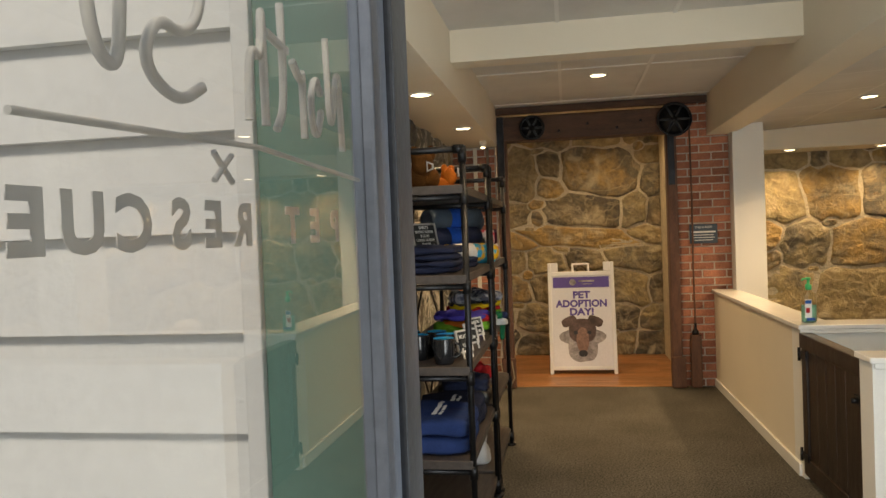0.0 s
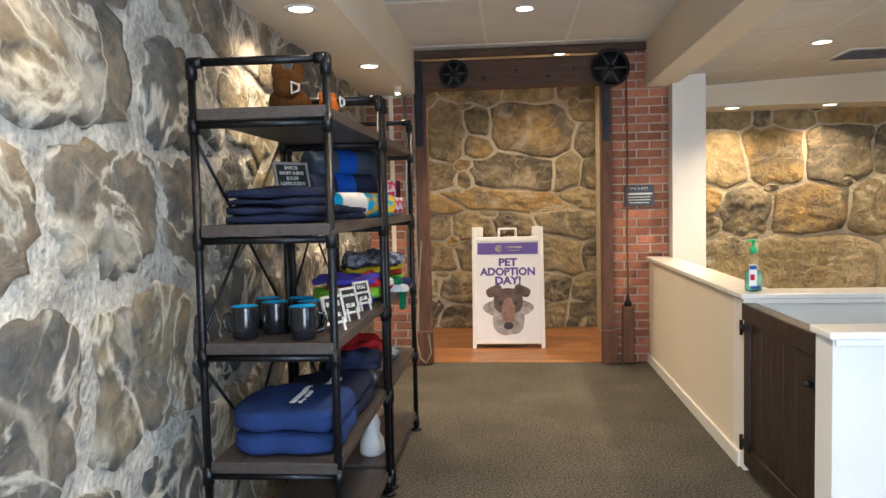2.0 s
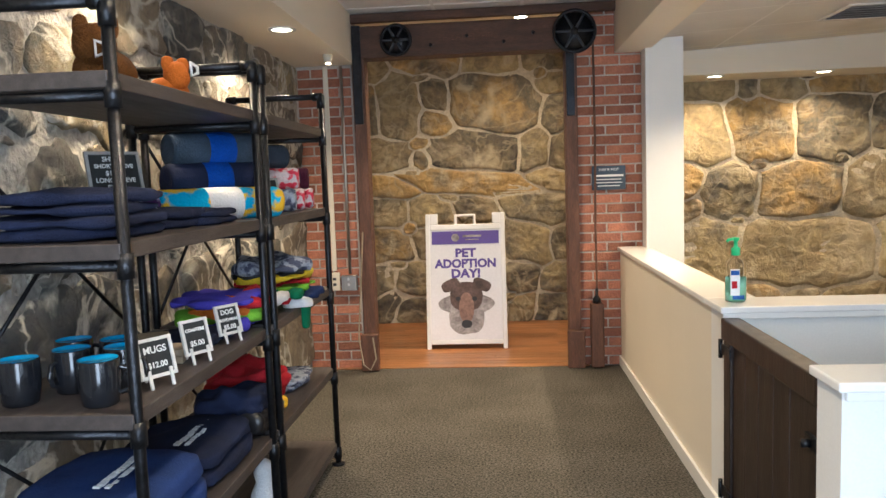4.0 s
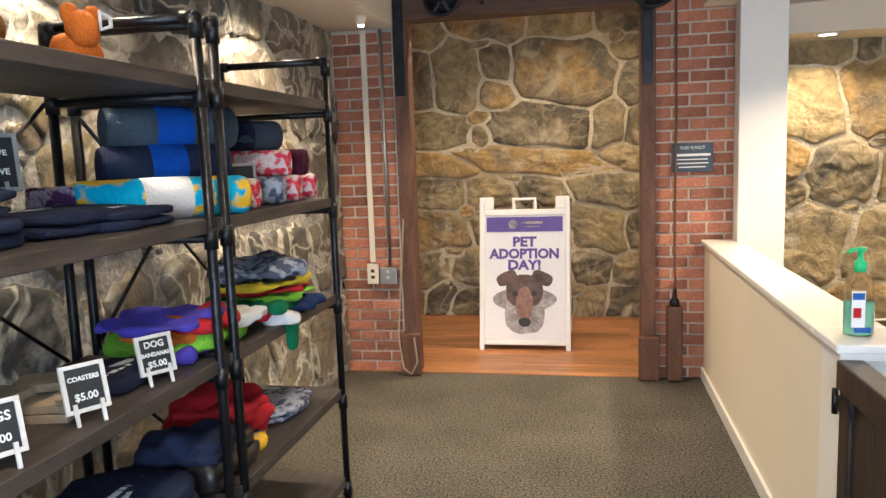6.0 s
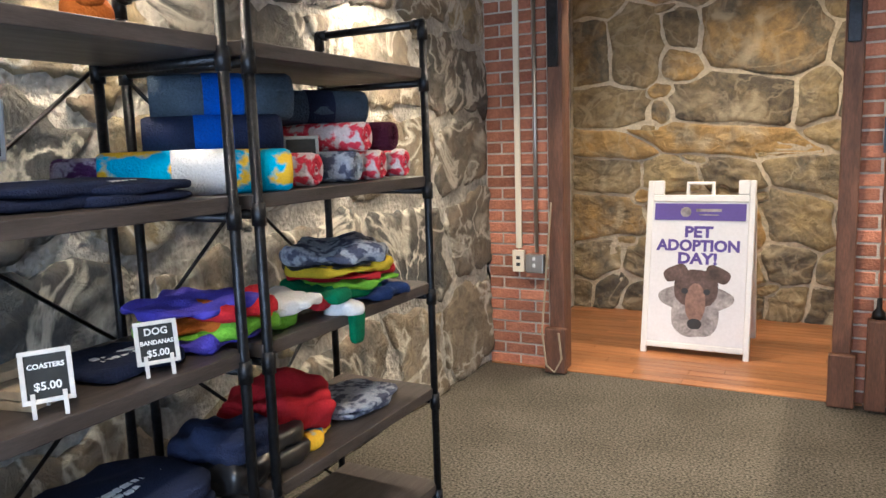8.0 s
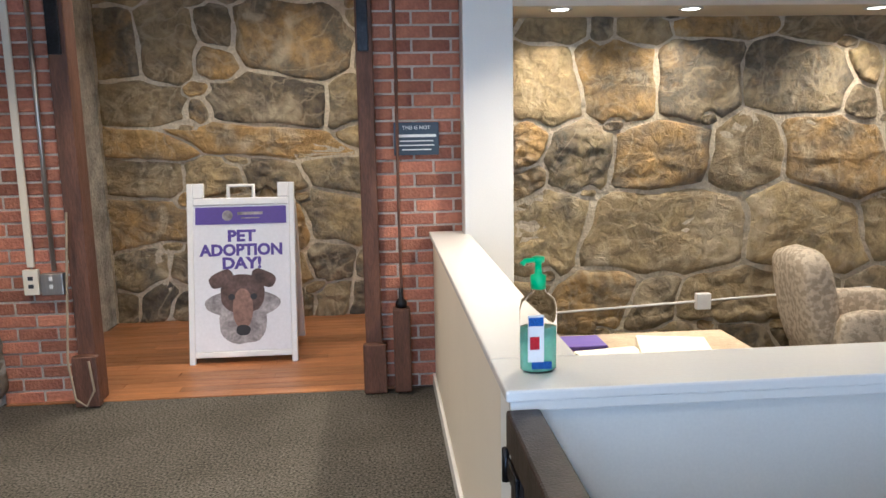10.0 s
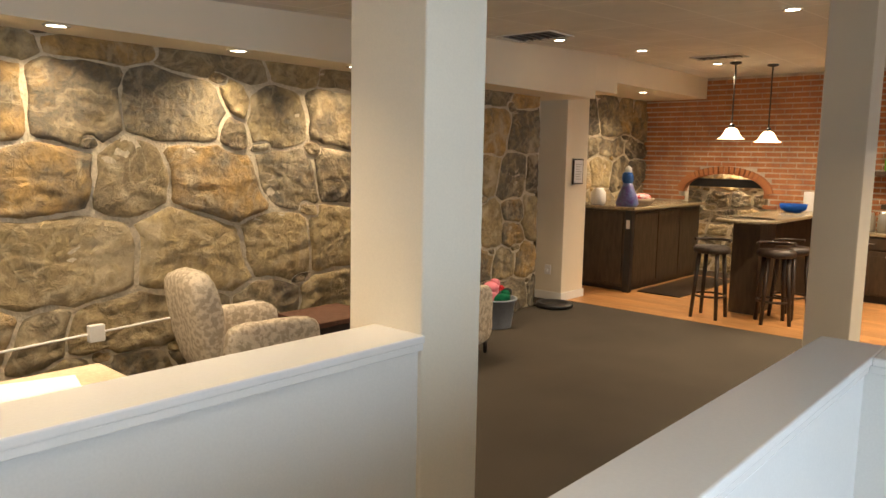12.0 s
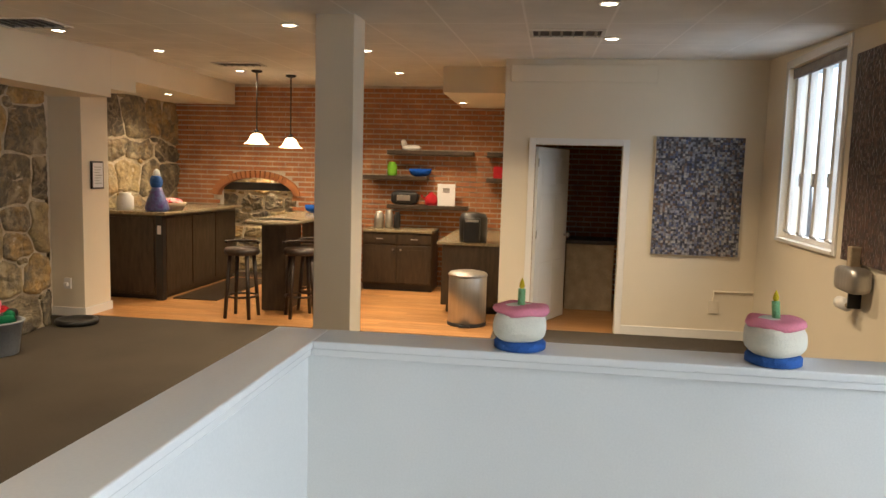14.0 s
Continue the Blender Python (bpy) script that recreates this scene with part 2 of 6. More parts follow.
M_CHALK = mat("chalkboard", (0.02, 0.022, 0.022), 0.8, vary=0.3, scale=14, fine=60, bump=0.05)
M_WHITEWASH = mat("whitewashed_wood", (0.58, 0.56, 0.53), 0.7, vary=0.1, scale=10, fine=50, bump=0.2)
M_GREYFRAME = mat("grey_wood_frame", (0.33, 0.32, 0.31), 0.7, vary=0.15, scale=10, fine=50, bump=0.2)
M_PLASTICWHITE = mat("white_plastic", (0.82, 0.80, 0.78), 0.4, vary=0.03, scale=5, fine=80, bump=0.03)
M_PURPLE = mat("purple_print", (0.10, 0.06, 0.30), 0.5, vary=0.06, bump=0)
M_POSTER = mat("poster_paper", (0.78, 0.77, 0.80), 0.5, vary=0.04, scale=3, bump=0)
M_PRINTBROWN = mat("print_dark_brown", (0.14, 0.085, 0.07), 0.6, vary=0.3, scale=14, fine=60, bump=0)
M_PRINTGREY = mat("print_grey", (0.42, 0.38, 0.38), 0.6, vary=0.3, scale=14, fine=60, bump=0)
M_PRINTTAN = mat("print_tan", (0.35, 0.2, 0.15), 0.6, vary=0.25, scale=14, fine=60, bump=0)
M_CHAIR = mat("chair_weave", (0.64, 0.56, 0.44), 0.9, vary=0.2, scale=28, fine=160, bump=0.5, second=(0.42, 0.35, 0.26), sharp=0.06)
M_TUB = mat("tub_plastic", (0.26, 0.29, 0.33), 0.5, vary=0.1, bump=0.02)
M_PINK = mat("pink_felt", (0.85, 0.27, 0.34), 0.95, vary=0.06, scale=14, fine=150, bump=0.2)
M_CREAMFELT = mat("cream_felt", (0.78, 0.72, 0.58), 0.95, vary=0.04, scale=14, fine=150, bump=0.2)
M_BLUEFELT = mat("blue_felt", (0.03, 0.12, 0.42), 0.95, vary=0.12, scale=14, fine=150, bump=0.5)
M_GREENFELT = mat("green_felt", (0.25, 0.5, 0.22), 0.95, vary=0.12, scale=14, fine=150, bump=0.5)
M_GEL = mat("green_gel", (0.4, 0.85, 0.62), 0.15, vary=0.08, scale=20, bump=0)
M_GEL.node_tree.nodes["Principled BSDF"].inputs["Transmission Weight"].default_value = 0.45
M_CLEAR = glass_mat("clear_plastic", (1.0, 1.0, 1.0), 0.0, 1.02)
M_GLASS = glass_mat("window_glass", (0.96, 0.98, 0.98), 0.0, 1.45)
M_PUMP = mat("green_plastic", (0.05, 0.55, 0.2), 0.35, vary=0.05, bump=0)
M_GLOW = glow_mat("lamp_disc", (1.0, 0.82, 0.55), 14)
M_SHADE = glow_mat("lit_glass_shade", (1.0, 0.66, 0.32), 5)
M_INK = mat("ink", (0.035, 0.035, 0.04), 0.7, vary=0.1, bump=0)
M_LETTER = mat("vinyl_letter", (0.82, 0.82, 0.8), 0.6, vary=0.05, bump=0)
M_CHALKWHITE = mat("chalk", (0.8, 0.8, 0.78), 0.9, vary=0.15, bump=0)
M_SLATE = mat("plaque_slate", (0.035, 0.055, 0.085), 0.5, vary=0.1, bump=0)


# ---- mesh helpers ----
def obj(name, bm, material, parent=None, smooth=False):
    me = bpy.data.meshes.new(name)
    bmesh.ops.recalc_face_normals(bm, faces=bm.faces)
    if smooth:
        for f in bm.faces:
            f.smooth = True
    bm.to_mesh(me)
    bm.free()
    for x in material if isinstance(material, (list, tuple)) else [material]:
        me.materials.append(x)
    ob = new(name, me)
    ob.parent = parent
    return ob


def add_box(bm, x0, x1, y0, y1, z0, z1, bevel=0.0, m=None):
    r = bmesh.ops.create_cube(bm, size=1.0)
    t = Matrix.Translation(((x0 + x1) / 2, (y0 + y1) / 2, (z0 + z1) / 2)) @ Matrix.Diagonal((abs(x1 - x0), abs(y1 - y0), abs(z1 - z0), 1))
    bmesh.ops.transform(bm, matrix=(m @ t) if m else t, verts=r["verts"])
    if bevel:
        es = list({e for v in r["verts"] for e in v.link_edges})
        bmesh.ops.bevel(bm, geom=es, offset=bevel, segments=2, affect="EDGES", profile=0.5)


def box(name, x0, x1, y0, y1, z0, z1, material, parent=None, bevel=0.004, m=None):
    bm = bmesh.new()
    add_box(bm, x0, x1, y0, y1, z0, z1, bevel, m)
    return obj(name, bm, material, parent)


def add_rod(bm, a, b, r, r2=None, seg=12):
    a, b = Vector(a), Vector(b)
    d = b - a
    q = d.to_track_quat("Z", "Y").to_matrix().to_4x4()
    bmesh.ops.create_cone(bm, cap_ends=True, segments=seg, radius1=r, radius2=r if r2 is None else r2, depth=d.length,
                          matrix=Matrix.Translation((a + b) / 2) @ q)


def rod(name, a, b, r, material, parent=None, r2=None, seg=12):
    bm = bmesh.new()
    add_rod(bm, a, b, r, r2, seg)
    return obj(name, bm, material, parent, True)


def add_lathe(bm, profile, seg=24, centre=(0, 0, 0), squash=1.0):
    """A turned shape: rings of (radius, height)."""
    rings = []
    for r, z in profile:
        rings.append([bm.verts.new((centre[0] + r * math.cos(2 * math.pi * i / seg), centre[1] + squash * r * math.sin(2 * math.pi * i / seg), centre[2] + z)) for i in range(seg)])
    for p, q in zip(rings, rings[1:]):
        for i in range(seg):
            bm.faces.new((p[i], p[(i + 1) % seg], q[(i + 1) % seg], q[i]))
    bm.faces.new(rings[0])
    bm.faces.new(rings[-1])


def lathe(name, profile, material, parent=None, seg=24, centre=(0, 0, 0), squash=1.0):
    bm = bmesh.new()
    add_lathe(bm, profile, seg, centre, squash)
    ob = obj(name, bm, material, parent, True)
    return ob


def tube(name, points, r, material, parent=None, cyclic=False):
    cu = bpy.data.curves.new(name, "CURVE")
    cu.dimensions, cu.bevel_depth, cu.bevel_resolution, cu.use_fill_caps = "3D", r, 3, True
    s = cu.splines.new("POLY")
    s.points.add(len(points) - 1)
    for p, c in zip(s.points, points):
        p.co = (*c, 1)
    s.use_cyclic_u = cyclic
    cu.materials.append(material)
    ob = new(name, cu)
    ob.parent = parent
    return ob


def soft_box(name, x0, x1, y0, y1, z0, z1, material, parent=None, lump=0.012, seed=0, cuts=6, power=5.0):
    """A cloth-like cushion: a rounded block with lumps."""
    bm = bmesh.new()
    bmesh.ops.create_cube(bm, size=2.0)
    bmesh.ops.subdivide_edges(bm, edges=bm.edges, cuts=cuts, use_grid_fill=True)
    c = Vector(((x0 + x1) / 2, (y0 + y1) / 2, (z0 + z1) / 2))
    h = Vector(((x1 - x0) / 2, (y1 - y0) / 2, (z1 - z0) / 2))
    for v in bm.verts:
        p = v.co.copy()
        k = (abs(p.x) ** power + abs(p.y) ** power + abs(p.z) ** power) ** (1 / power)
        p = p / k
        w = Vector((p.x * h.x, p.y * h.y, p.z * h.z)) + c
        w += p.normalized() * lump * (noise.noise(w * 9 + Vector((seed * 7.1, seed * 3.3, 0))) + 0.45 * noise.noise(w * 24 + Vector((seed * 2.7, 0, seed))))
        w.z = max(w.z, z0)
        v.co = w
    return obj(name, bm, material, parent, True)


def text(name, body, size, m, material, parent=None, thick=0.0006, align="CENTER", scale_x=1.0, bold=0.0):
    cu = bpy.data.curves.new(name, "FONT")
    cu.body, cu.size, cu.extrude, cu.align_x, cu.align_y = body, size, thick, align, "CENTER"
    cu.resolution_u, cu.offset = 3, bold
    cu.materials.append(material)
    ob = new(name, cu)
    ob.parent = parent
    ob.matrix_basis = m @ Matrix.Diagonal((scale_x, 1, 1, 1))
    return ob


def thing(name, label, category, loc=(0, 0, 0), group="", rz=0):
    e = new(name)
    e.empty_display_size = 0.1
    e.matrix_basis = pose(*loc, 0, 0, rz)
    return tagged(e, label, category, group)


def structure(ob, label=""):
    return tagged(ob, label, kind="structure")


# ---- large structure ----
X_LEFT, Y_BRICK, LOW = -1.03, 6.65, -0.35
Y_STONE, X_DOORWALL, X_BACK, Y_SOUTH = 7.62, 9.35, 12.05, 0.3


def ceil_z(x):
    return 2.22 + 0.0485 * (min(x, X_DOORWALL) - 1.4)


# floors
bm = bmesh.new()
add_box(bm, -1.3, 1.38, 0.85, 6.62, -0.6, 0.0)
add_box(bm, 1.38, 3.4, 0.85, 3.3, -0.6, 0.0)
add_box(bm, 1.38, 1.75, 3.3, 4.3, -0.6, 0.0)
structure(obj("floor", bm, M_CARPET), "dark grey-brown carpet on the entrance landing")
for k, (a, b) in enumerate(((1.75, 2.1), (2.1, 2.45))):
    if k == 0:
        structure(box("step", a, b, 3.38, 4.24, -0.6, -0.175, M_CARPET), "carpeted step down to the lower room")
structure(box("floor_lower", 1.3, 8.75, 0.2, 8.4, -0.6, LOW, M_CARPET_LOW, bevel=0), "dark grey carpet of the lower room")
structure(box("floor_passage", X_DOORWALL, 11.9, 0.2, 3.0, -0.6, LOW, M_OAKFLOOR, bevel=0), "pale floor of the room beyond the door")
structure(box("floor_under_door_wall", 8.75, X_DOORWALL, 0.2, 3.05, -0.6, LOW, M_CARPET_LOW, bevel=0), "dark grey carpet beside the door")
kitchen_floor = structure(box("floor_kitchen", 8.75, 12.6, 3.05, 8.4, -0.6, LOW - 0.006, M_DARKWOOD, bevel=0), "honey oak plank floor of the kitchen")
alcove_floor = structure(box("floor_alcove", -1.2, 1.3, 6.62, 8.4, -0.6, -0.004, M_DARKWOOD, bevel=0), "reddish wooden plank floor of the stone niche")
# ground outside
bm = bmesh.new()
add_box(bm, -300, 3.4, -300, 0.85, -0.3, -0.02)
add_box(bm, 3.4, 300, -300, 0.1, -0.3, -0.02)
structure(obj("ground", bm, mat("pavement_concrete", (0.4, 0.39, 0.37), 0.9, vary=0.12, scale=2, fine=60, bump=0.3)), "grey concrete pavement outside the door")

# walls
structure(box("wall_west", -1.5, X_LEFT + 0.004, 0.9, 8.6, -0.3, 2.8, M_MORTAR_PALE, bevel=0), "pale smeared mortar of the rubble stone wall")
wall_west = bpy.data.objects["wall_west"]
structure(box("wall_niche", -1.1, 1.6, 8.313, 8.6, -0.3, 2.8, M_MORTAR, bevel=0), "mortar bed of the stone wall in the niche")
wall_niche = bpy.data.objects["wall_niche"]
structure(box("wall_niche_side", 1.0, 1.3, 6.8, 8.33, -0.3, 2.8, M_MORTAR, bevel=0), "side wall of the niche")
bm = bmesh.new()
add_box(bm, X_LEFT, -0.62, Y_BRICK + 0.012, 6.85, 0, 2.8)
structure(obj("wall_brick_west", bm, M_JOINT), "red brick pier with pale joints beside the niche")
wall_brick_w = bpy.data.objects["wall_brick_west"]
structure(box("wall_brick_east", 0.93, 1.62, Y_BRICK + 0.012, 6.85, -0.3, 2.8, M_JOINT, bevel=0), "red brick pier with pale joints and a plaque")
wall_brick_e = bpy.data.objects["wall_brick_east"]
structure(box("column_white", 1.375, 1.625, 6.5, 6.64, LOW, 2.3, M_WHITE, bevel=0.006), "white painted column at the half wall")
structure(box("wall_north", 1.3, 8.15, Y_STONE + 0.022, 8.6, -0.6, 2.8, M_MORTAR, bevel=0), "mortar bed of the rubble stone wall")
wall_north = bpy.data.objects["wall_north"]
structure(box("wall_north_end", 8.15, 8.65, 7.95, 8.6, -0.6, 2.8, M_CREAM, bevel=0), "cream plaster wall behind the stones")
structure(box("pilaster", 8.65, 9.14, 7.56, 8.6, LOW, 2.8, M_CREAM, bevel=0.006), "cream plaster pilaster beside the bar")
structure(box("wall_bar", 9.14, 12.6, 8.276, 8.6, -0.6, 2.8, M_MORTAR, bevel=0), "mortar bed of the stone wall behind the bar")
wall_bar = bpy.data.objects["wall_bar"]
# kitchen back wall with arched opening
AY0, AY1, ASPR, ATOP = 6.32, 7.6, 0.93, 1.2
bm = bmesh.new()
xs0, xs1 = X_BACK + 0.012, X_BACK + 0.25
add_box(bm, xs0, xs1, 0.2, AY0, -0.6, 2.8)
add_box(bm, xs0, xs1, AY1, 8.6, -0.6, 2.8)
N = 16
for i in range(N):
    ya, yb = AY0 + (AY1 - AY0) * i / N, AY0 + (AY1 - AY0) * (i + 1) / N
    um = (i + 0.5) / N * 2 - 1
    add_box(bm, xs0, xs1, ya, yb, ASPR + (ATOP - ASPR) * math.sqrt(1 - um * um * 0.98), 2.8)
structure(obj("wall_back", bm, M_JOINT), "old orange-red brick wall with an arched opening")
wall_back = bpy.data.objects["wall_back"]
structure(box("wall_arch_recess", 12.726, 12.95, 6.0, 8.0, -0.6, 2.0, M_MORTAR, bevel=0), "stone wall seen through the arch")
wall_recess = bpy.data.objects["wall_arch_recess"]
bm = bmesh.new()
add_box(bm, X_BACK + 0.25, 12.75, 5.9, 6.1, -0.6, 1.6)
add_box(bm, X_BACK + 0.25, 12.75, 7.8, 8.0, -0.6, 1.6)
add_box(bm, X_BACK + 0.25, 12.75, 5.9, 8.0, 1.6, 1.7)
structure(obj("wall_recess_sides", bm, M_CREAM), "plaster sides of the arched recess")
# wall with the door
DY0, DY1, DZ = 1.74, 2.67, 1.69
bm = bmesh.new()
add_box(bm, X_DOORWALL, X_DOORWALL + 0.12, 0.2, DY0, LOW, 2.8)
add_box(bm, X_DOORWALL, X_DOORWALL + 0.12, DY1, 3.02, LOW, 2.8)
add_box(bm, X_DOORWALL, X_DOORWALL + 0.12, DY0, DY1, DZ, 2.8)
structure(obj("wall_east", bm, M_CREAM), "cream painted wall with a doorway")
structure(box("wall_kitchen_side", X_DOORWALL + 0.12, X_BACK, 2.9, 3.02, LOW, 2.8, M_CREAM, bevel=0), "cream partition beside the kitchen")
bm = bmesh.new()
for a, b in ((DY0 - 0.07, DY0), (DY1, DY1 + 0.07)):
    add_box(bm, X_DOORWALL - 0.016, X_DOORWALL + 0.0, a, b, LOW, DZ + 0.07, 0.004)
add_box(bm, X_DOORWALL - 0.016, X_DOORWALL + 0.0, DY0, DY1, DZ, DZ + 0.07, 0.004)
structure(obj("trim_door", bm, M_TRIM), "white door casing")
bm = bmesh.new()
for a, b in ((0.3, DY0 - 0.07), (DY1 + 0.07, 3.02)):
    add_box(bm, X_DOORWALL - 0.014, X_DOORWALL, a, b, LOW, LOW + 0.1, 0.003)
add_box(bm, 8.635, 8.65, 7.56, 7.95, LOW, LOW + 0.1, 0.003)
add_box(bm, 8.635, 9.155, 7.545, 7.56, LOW, LOW + 0.1, 0.003)
add_box(bm, 1.205, 1.22, 4.3, 6.64, 0, 0.07, 0.003)
structure(obj("baseboard", bm, M_TRIM), "white painted baseboard")
box_trim = box("trim_panel", X_DOORWALL - 0.02, X_DOORWALL, 1.42, 2.96, 2.36, 2.54, M_CREAM)
structure(box_trim, "cream boxed access panel under the ceiling")
# south walls: window wall of the lower room, street wall of the entrance
WX0, WX1, WZ0, WZ1 = 7.3, 8.68, 0.82, 2.42
bm = bmesh.new()
add_box(bm, 3.4, WX0, 0.1, Y_SOUTH, -0.6, 2.8)
add_box(bm, WX1, 12.6, 0.1, Y_SOUTH, -0.6, 2.8)
add_box(bm, WX0, WX1, 0.1, Y_SOUTH, -0.6, WZ0)
add_box(bm, WX0, WX1, 0.1, Y_SOUTH, WZ1, 2.8)
structure(obj("wall_south", bm, M_CREAM), "cream painted wall with a tall casement window")
bm = bmesh.new()
add_box(bm, -1.5, -0.225, 0.88, 0.95, -0.1, 2.8)
add_box(bm, -0.225, 0.9, 0.8, 0.95, 2.15, 2.8)
add_box(bm, 0.9, 1.1, 0.8, 0.95, -0.1, 2.8)
add_box(bm, 1.1, 3.3, 0.8, 0.95, -0.1, 0.3)
add_box(bm, 1.1, 3.3, 0.8, 0.95, 2.1, 2.8)
add_box(bm, 3.3, 3.53, 0.3, 0.95, -0.1, 2.8)
structure(obj("wall_street", bm, M_WHITE), "white street wall round the entrance door")
structure(box("wall_far_east", 12.3, 12.5, 0.1, 5.9, -0.6, 2.8, M_CREAM, bevel=0), "closing wall")

# half walls with caps
bm = bmesh.new()
add_box(bm, 1.22, 1.375, 4.42, 6.63, LOW, 0.815)
structure(obj("half_wall_west", bm, M_CREAM), "cream half wall along the entrance passage")
bm = bmesh.new()
add_box(bm, 1.22, 2.66, 4.255, 4.42, LOW, 0.815)
structure(obj("half_wall_middle", bm, M_WHITE), "white half wall beside the gate")
bm = bmesh.new()
add_box(bm, 1.19, 3.51, 3.235, 3.37, LOW, 0.815)
add_box(bm, 3.375, 3.51, 0.95, 3.235, LOW, 0.815)
structure(obj("half_wall_south", bm, M_WHITE), "white half wall round the landing")
bm = bmesh.new()
add_box(bm, 1.2, 1.4, 4.44, 6.635, 0.815, 0.84, 0.005)
structure(obj("cap_west", bm, M_TRIM), "glossy cream cap of the half wall")
bm = bmesh.new()
add_box(bm, 1.2, 2.66, 4.225, 4.44, 0.815, 0.84, 0.005)
structure(obj("cap_middle", bm, M_TRIM), "glossy white cap of the half wall")
bm = bmesh.new()
add_box(bm, 1.175, 3.53, 3.215, 3.39, 0.815, 0.84, 0.005)
add_box(bm, 3.355, 3.53, 0.95, 3.215, 0.815, 0.84, 0.005)
structure(obj("cap_south", bm, M_TRIM), "glossy white cap of the half wall")
bm = bmesh.new()
add_box(bm, 1.21, 2.66, 4.232, 4.2545, 0.793, 0.815, 0.003)
add_box(bm, 1.195, 3.37, 3.222, 3.2345, 0.793, 0.815, 0.003)
add_box(bm, 3.36, 3.3745, 0.95, 3.222, 0.793, 0.815, 0.003)
structure(obj("trim_cap", bm, M_TRIM), "moulding under the caps")
structure(box("post_middle", 2.66, 2.93, 4.24, 4.56, LOW, 2.4, M_CREAM, bevel=0.006), "cream square post at the half wall")
structure(box("post_room", 6.45, 6.76, 3.935, 4.22, LOW, 2.6, M_CREAM, bevel=0.006), "cream square post in the room")

# ceilings
bm = bmesh.new()
add_box(bm, -0.6, 1.2, 0.95, 6.66, 2.505, 2.7)
structure(obj("ceiling_entrance", bm, M_CEIL), "white ceiling tiles over the entrance")
bm = bmesh.new()
for y in (1.4, 2.05, 2.7, 3.35, 5.2, 6.45):
    add_box(bm, -0.6, 1.2, y - 0.011, y + 0.011, 2.499, 2.505)
for x in (-0.02, 0.58):
    add_box(bm, x - 0.011, x + 0.011, 0.95, 6.65, 2.498, 2.505)
structure(obj("ceiling_bars", bm, M_GRID), "white bars between the ceiling tiles")
structure(box("soffit_west", X_LEFT - 0.1, -0.6, 0.95, 6.65, 2.17, 2.75, M_CREAM, bevel=0.003), "cream soffit along the stone wall")
structure(box("beam_east", 1.2, 1.42, 0.95, 6.65, 2.165, 2.75, M_CREAM, bevel=0.003), "cream beam over the half wall")
structure(box("beam_cross", -0.6, 1.2, 4.0, 4.16, 2.33, 2.6, M_CREAM, bevel=0.003), "cream cross beam")
structure(box("ceiling_niche", -1.1, 1.3, 6.6, 8.6, 2.62, 2.8, M_CREAM, bevel=0), "dark ceiling of the niche")
bm = bmesh.new()
vs = []
for x, z in ((1.42, ceil_z(1.42)), (X_DOORWALL, ceil_z(X_DOORWALL)), (12.6, ceil_z(12.6))):
    vs.append([bm.verts.new((x, y, z + dz)) for dz in (0, 0.12) for y in (0.1, 8.6)])
for p, q in zip(vs, vs[1:]):
    bm.faces.new((p[0], p[1], q[1], q[0]))
    bm.faces.new((p[2], p[3], q[3], q[2]))
structure(obj("ceiling_room", bm, M_CEIL), "white tiled ceiling of the lower room")
bm = bmesh.new()
for y in np.arange(0.9, 8.0, 0.61):
    for a, b in ((1.42, X_DOORWALL), (X_DOORWALL, 12.0)):
        z0, z1 = ceil_z(a) - 0.004, ceil_z(b) - 0.004
        w = 0.009
        v = [bm.verts.new(c) for c in ((a, y - w, z0), (b, y - w, z1), (b, y + w, z1), (a, y + w, z0))]
        bm.faces.new(v)
for x in np.arange(2.0, 12.0, 1.22):
    z = ceil_z(x) - 0.0045
    v = [bm.verts.new(c) for c in ((x - 0.009, 0.3, z), (x + 0.009, 0.3, z), (x + 0.009, 8.2, z), (x - 0.009, 8.2, z))]
    bm.faces.new(v)
structure(obj("ceiling_room_bars", bm, M_GRID), "white bars between the ceiling tiles")
structure(box("soffit_north", 1.42, 8.65, 7.2, 8.6, 2.06, 2.75, M_CREAM, bevel=0.003), "cream soffit over the stone wall")
structure(box("soffit_bar", 9.14, 12.05, 7.3, 8.6, 2.3, 2.75, M_CREAM, bevel=0.003), "cream soffit over the bar")
structure(box("soffit_pilaster", 8.65, 9.14, 7.2, 7.56, 2.15, 2.75, M_CREAM, bevel=0.003), "cream soffit at the pilaster")
structure(box("soffit_kitchen", 10.0, 12.04, 3.02, 3.8, 2.3, 2.75, M_CREAM, bevel=0.003), "cream boxed duct over the kitchen")


# ---- lamps ----
def can_lamp(x, y, z, power=LAMP_POWER, r=0.055, cone=130):
    e = thing("recessed_lamp", "lit round recessed lamp with a white rim in the ceiling", "lamp", (x, y, z), "recessed ceiling lamps")
    lathe("rim", [(r, 0), (r + 0.018, -0.001), (r + 0.018, -0.006), (r, -0.008), (r - 0.002, -0.004)], M_TRIM, e)
    lathe("disc", [(0.001, -0.004), (r - 0.002, -0.0045), (r - 0.002, -0.003)], M_GLOW, e)
    ld = bpy.data.lights.new("lamp_light", "AREA")
    ld.shape, ld.size, ld.energy, ld.color, ld.spread = "DISK", r * 2, power, WARM, radians(cone)
    lo = new("light", ld)
    lo.parent = e
    lo.matrix_basis = pose(0, 0, -0.012)
    return e


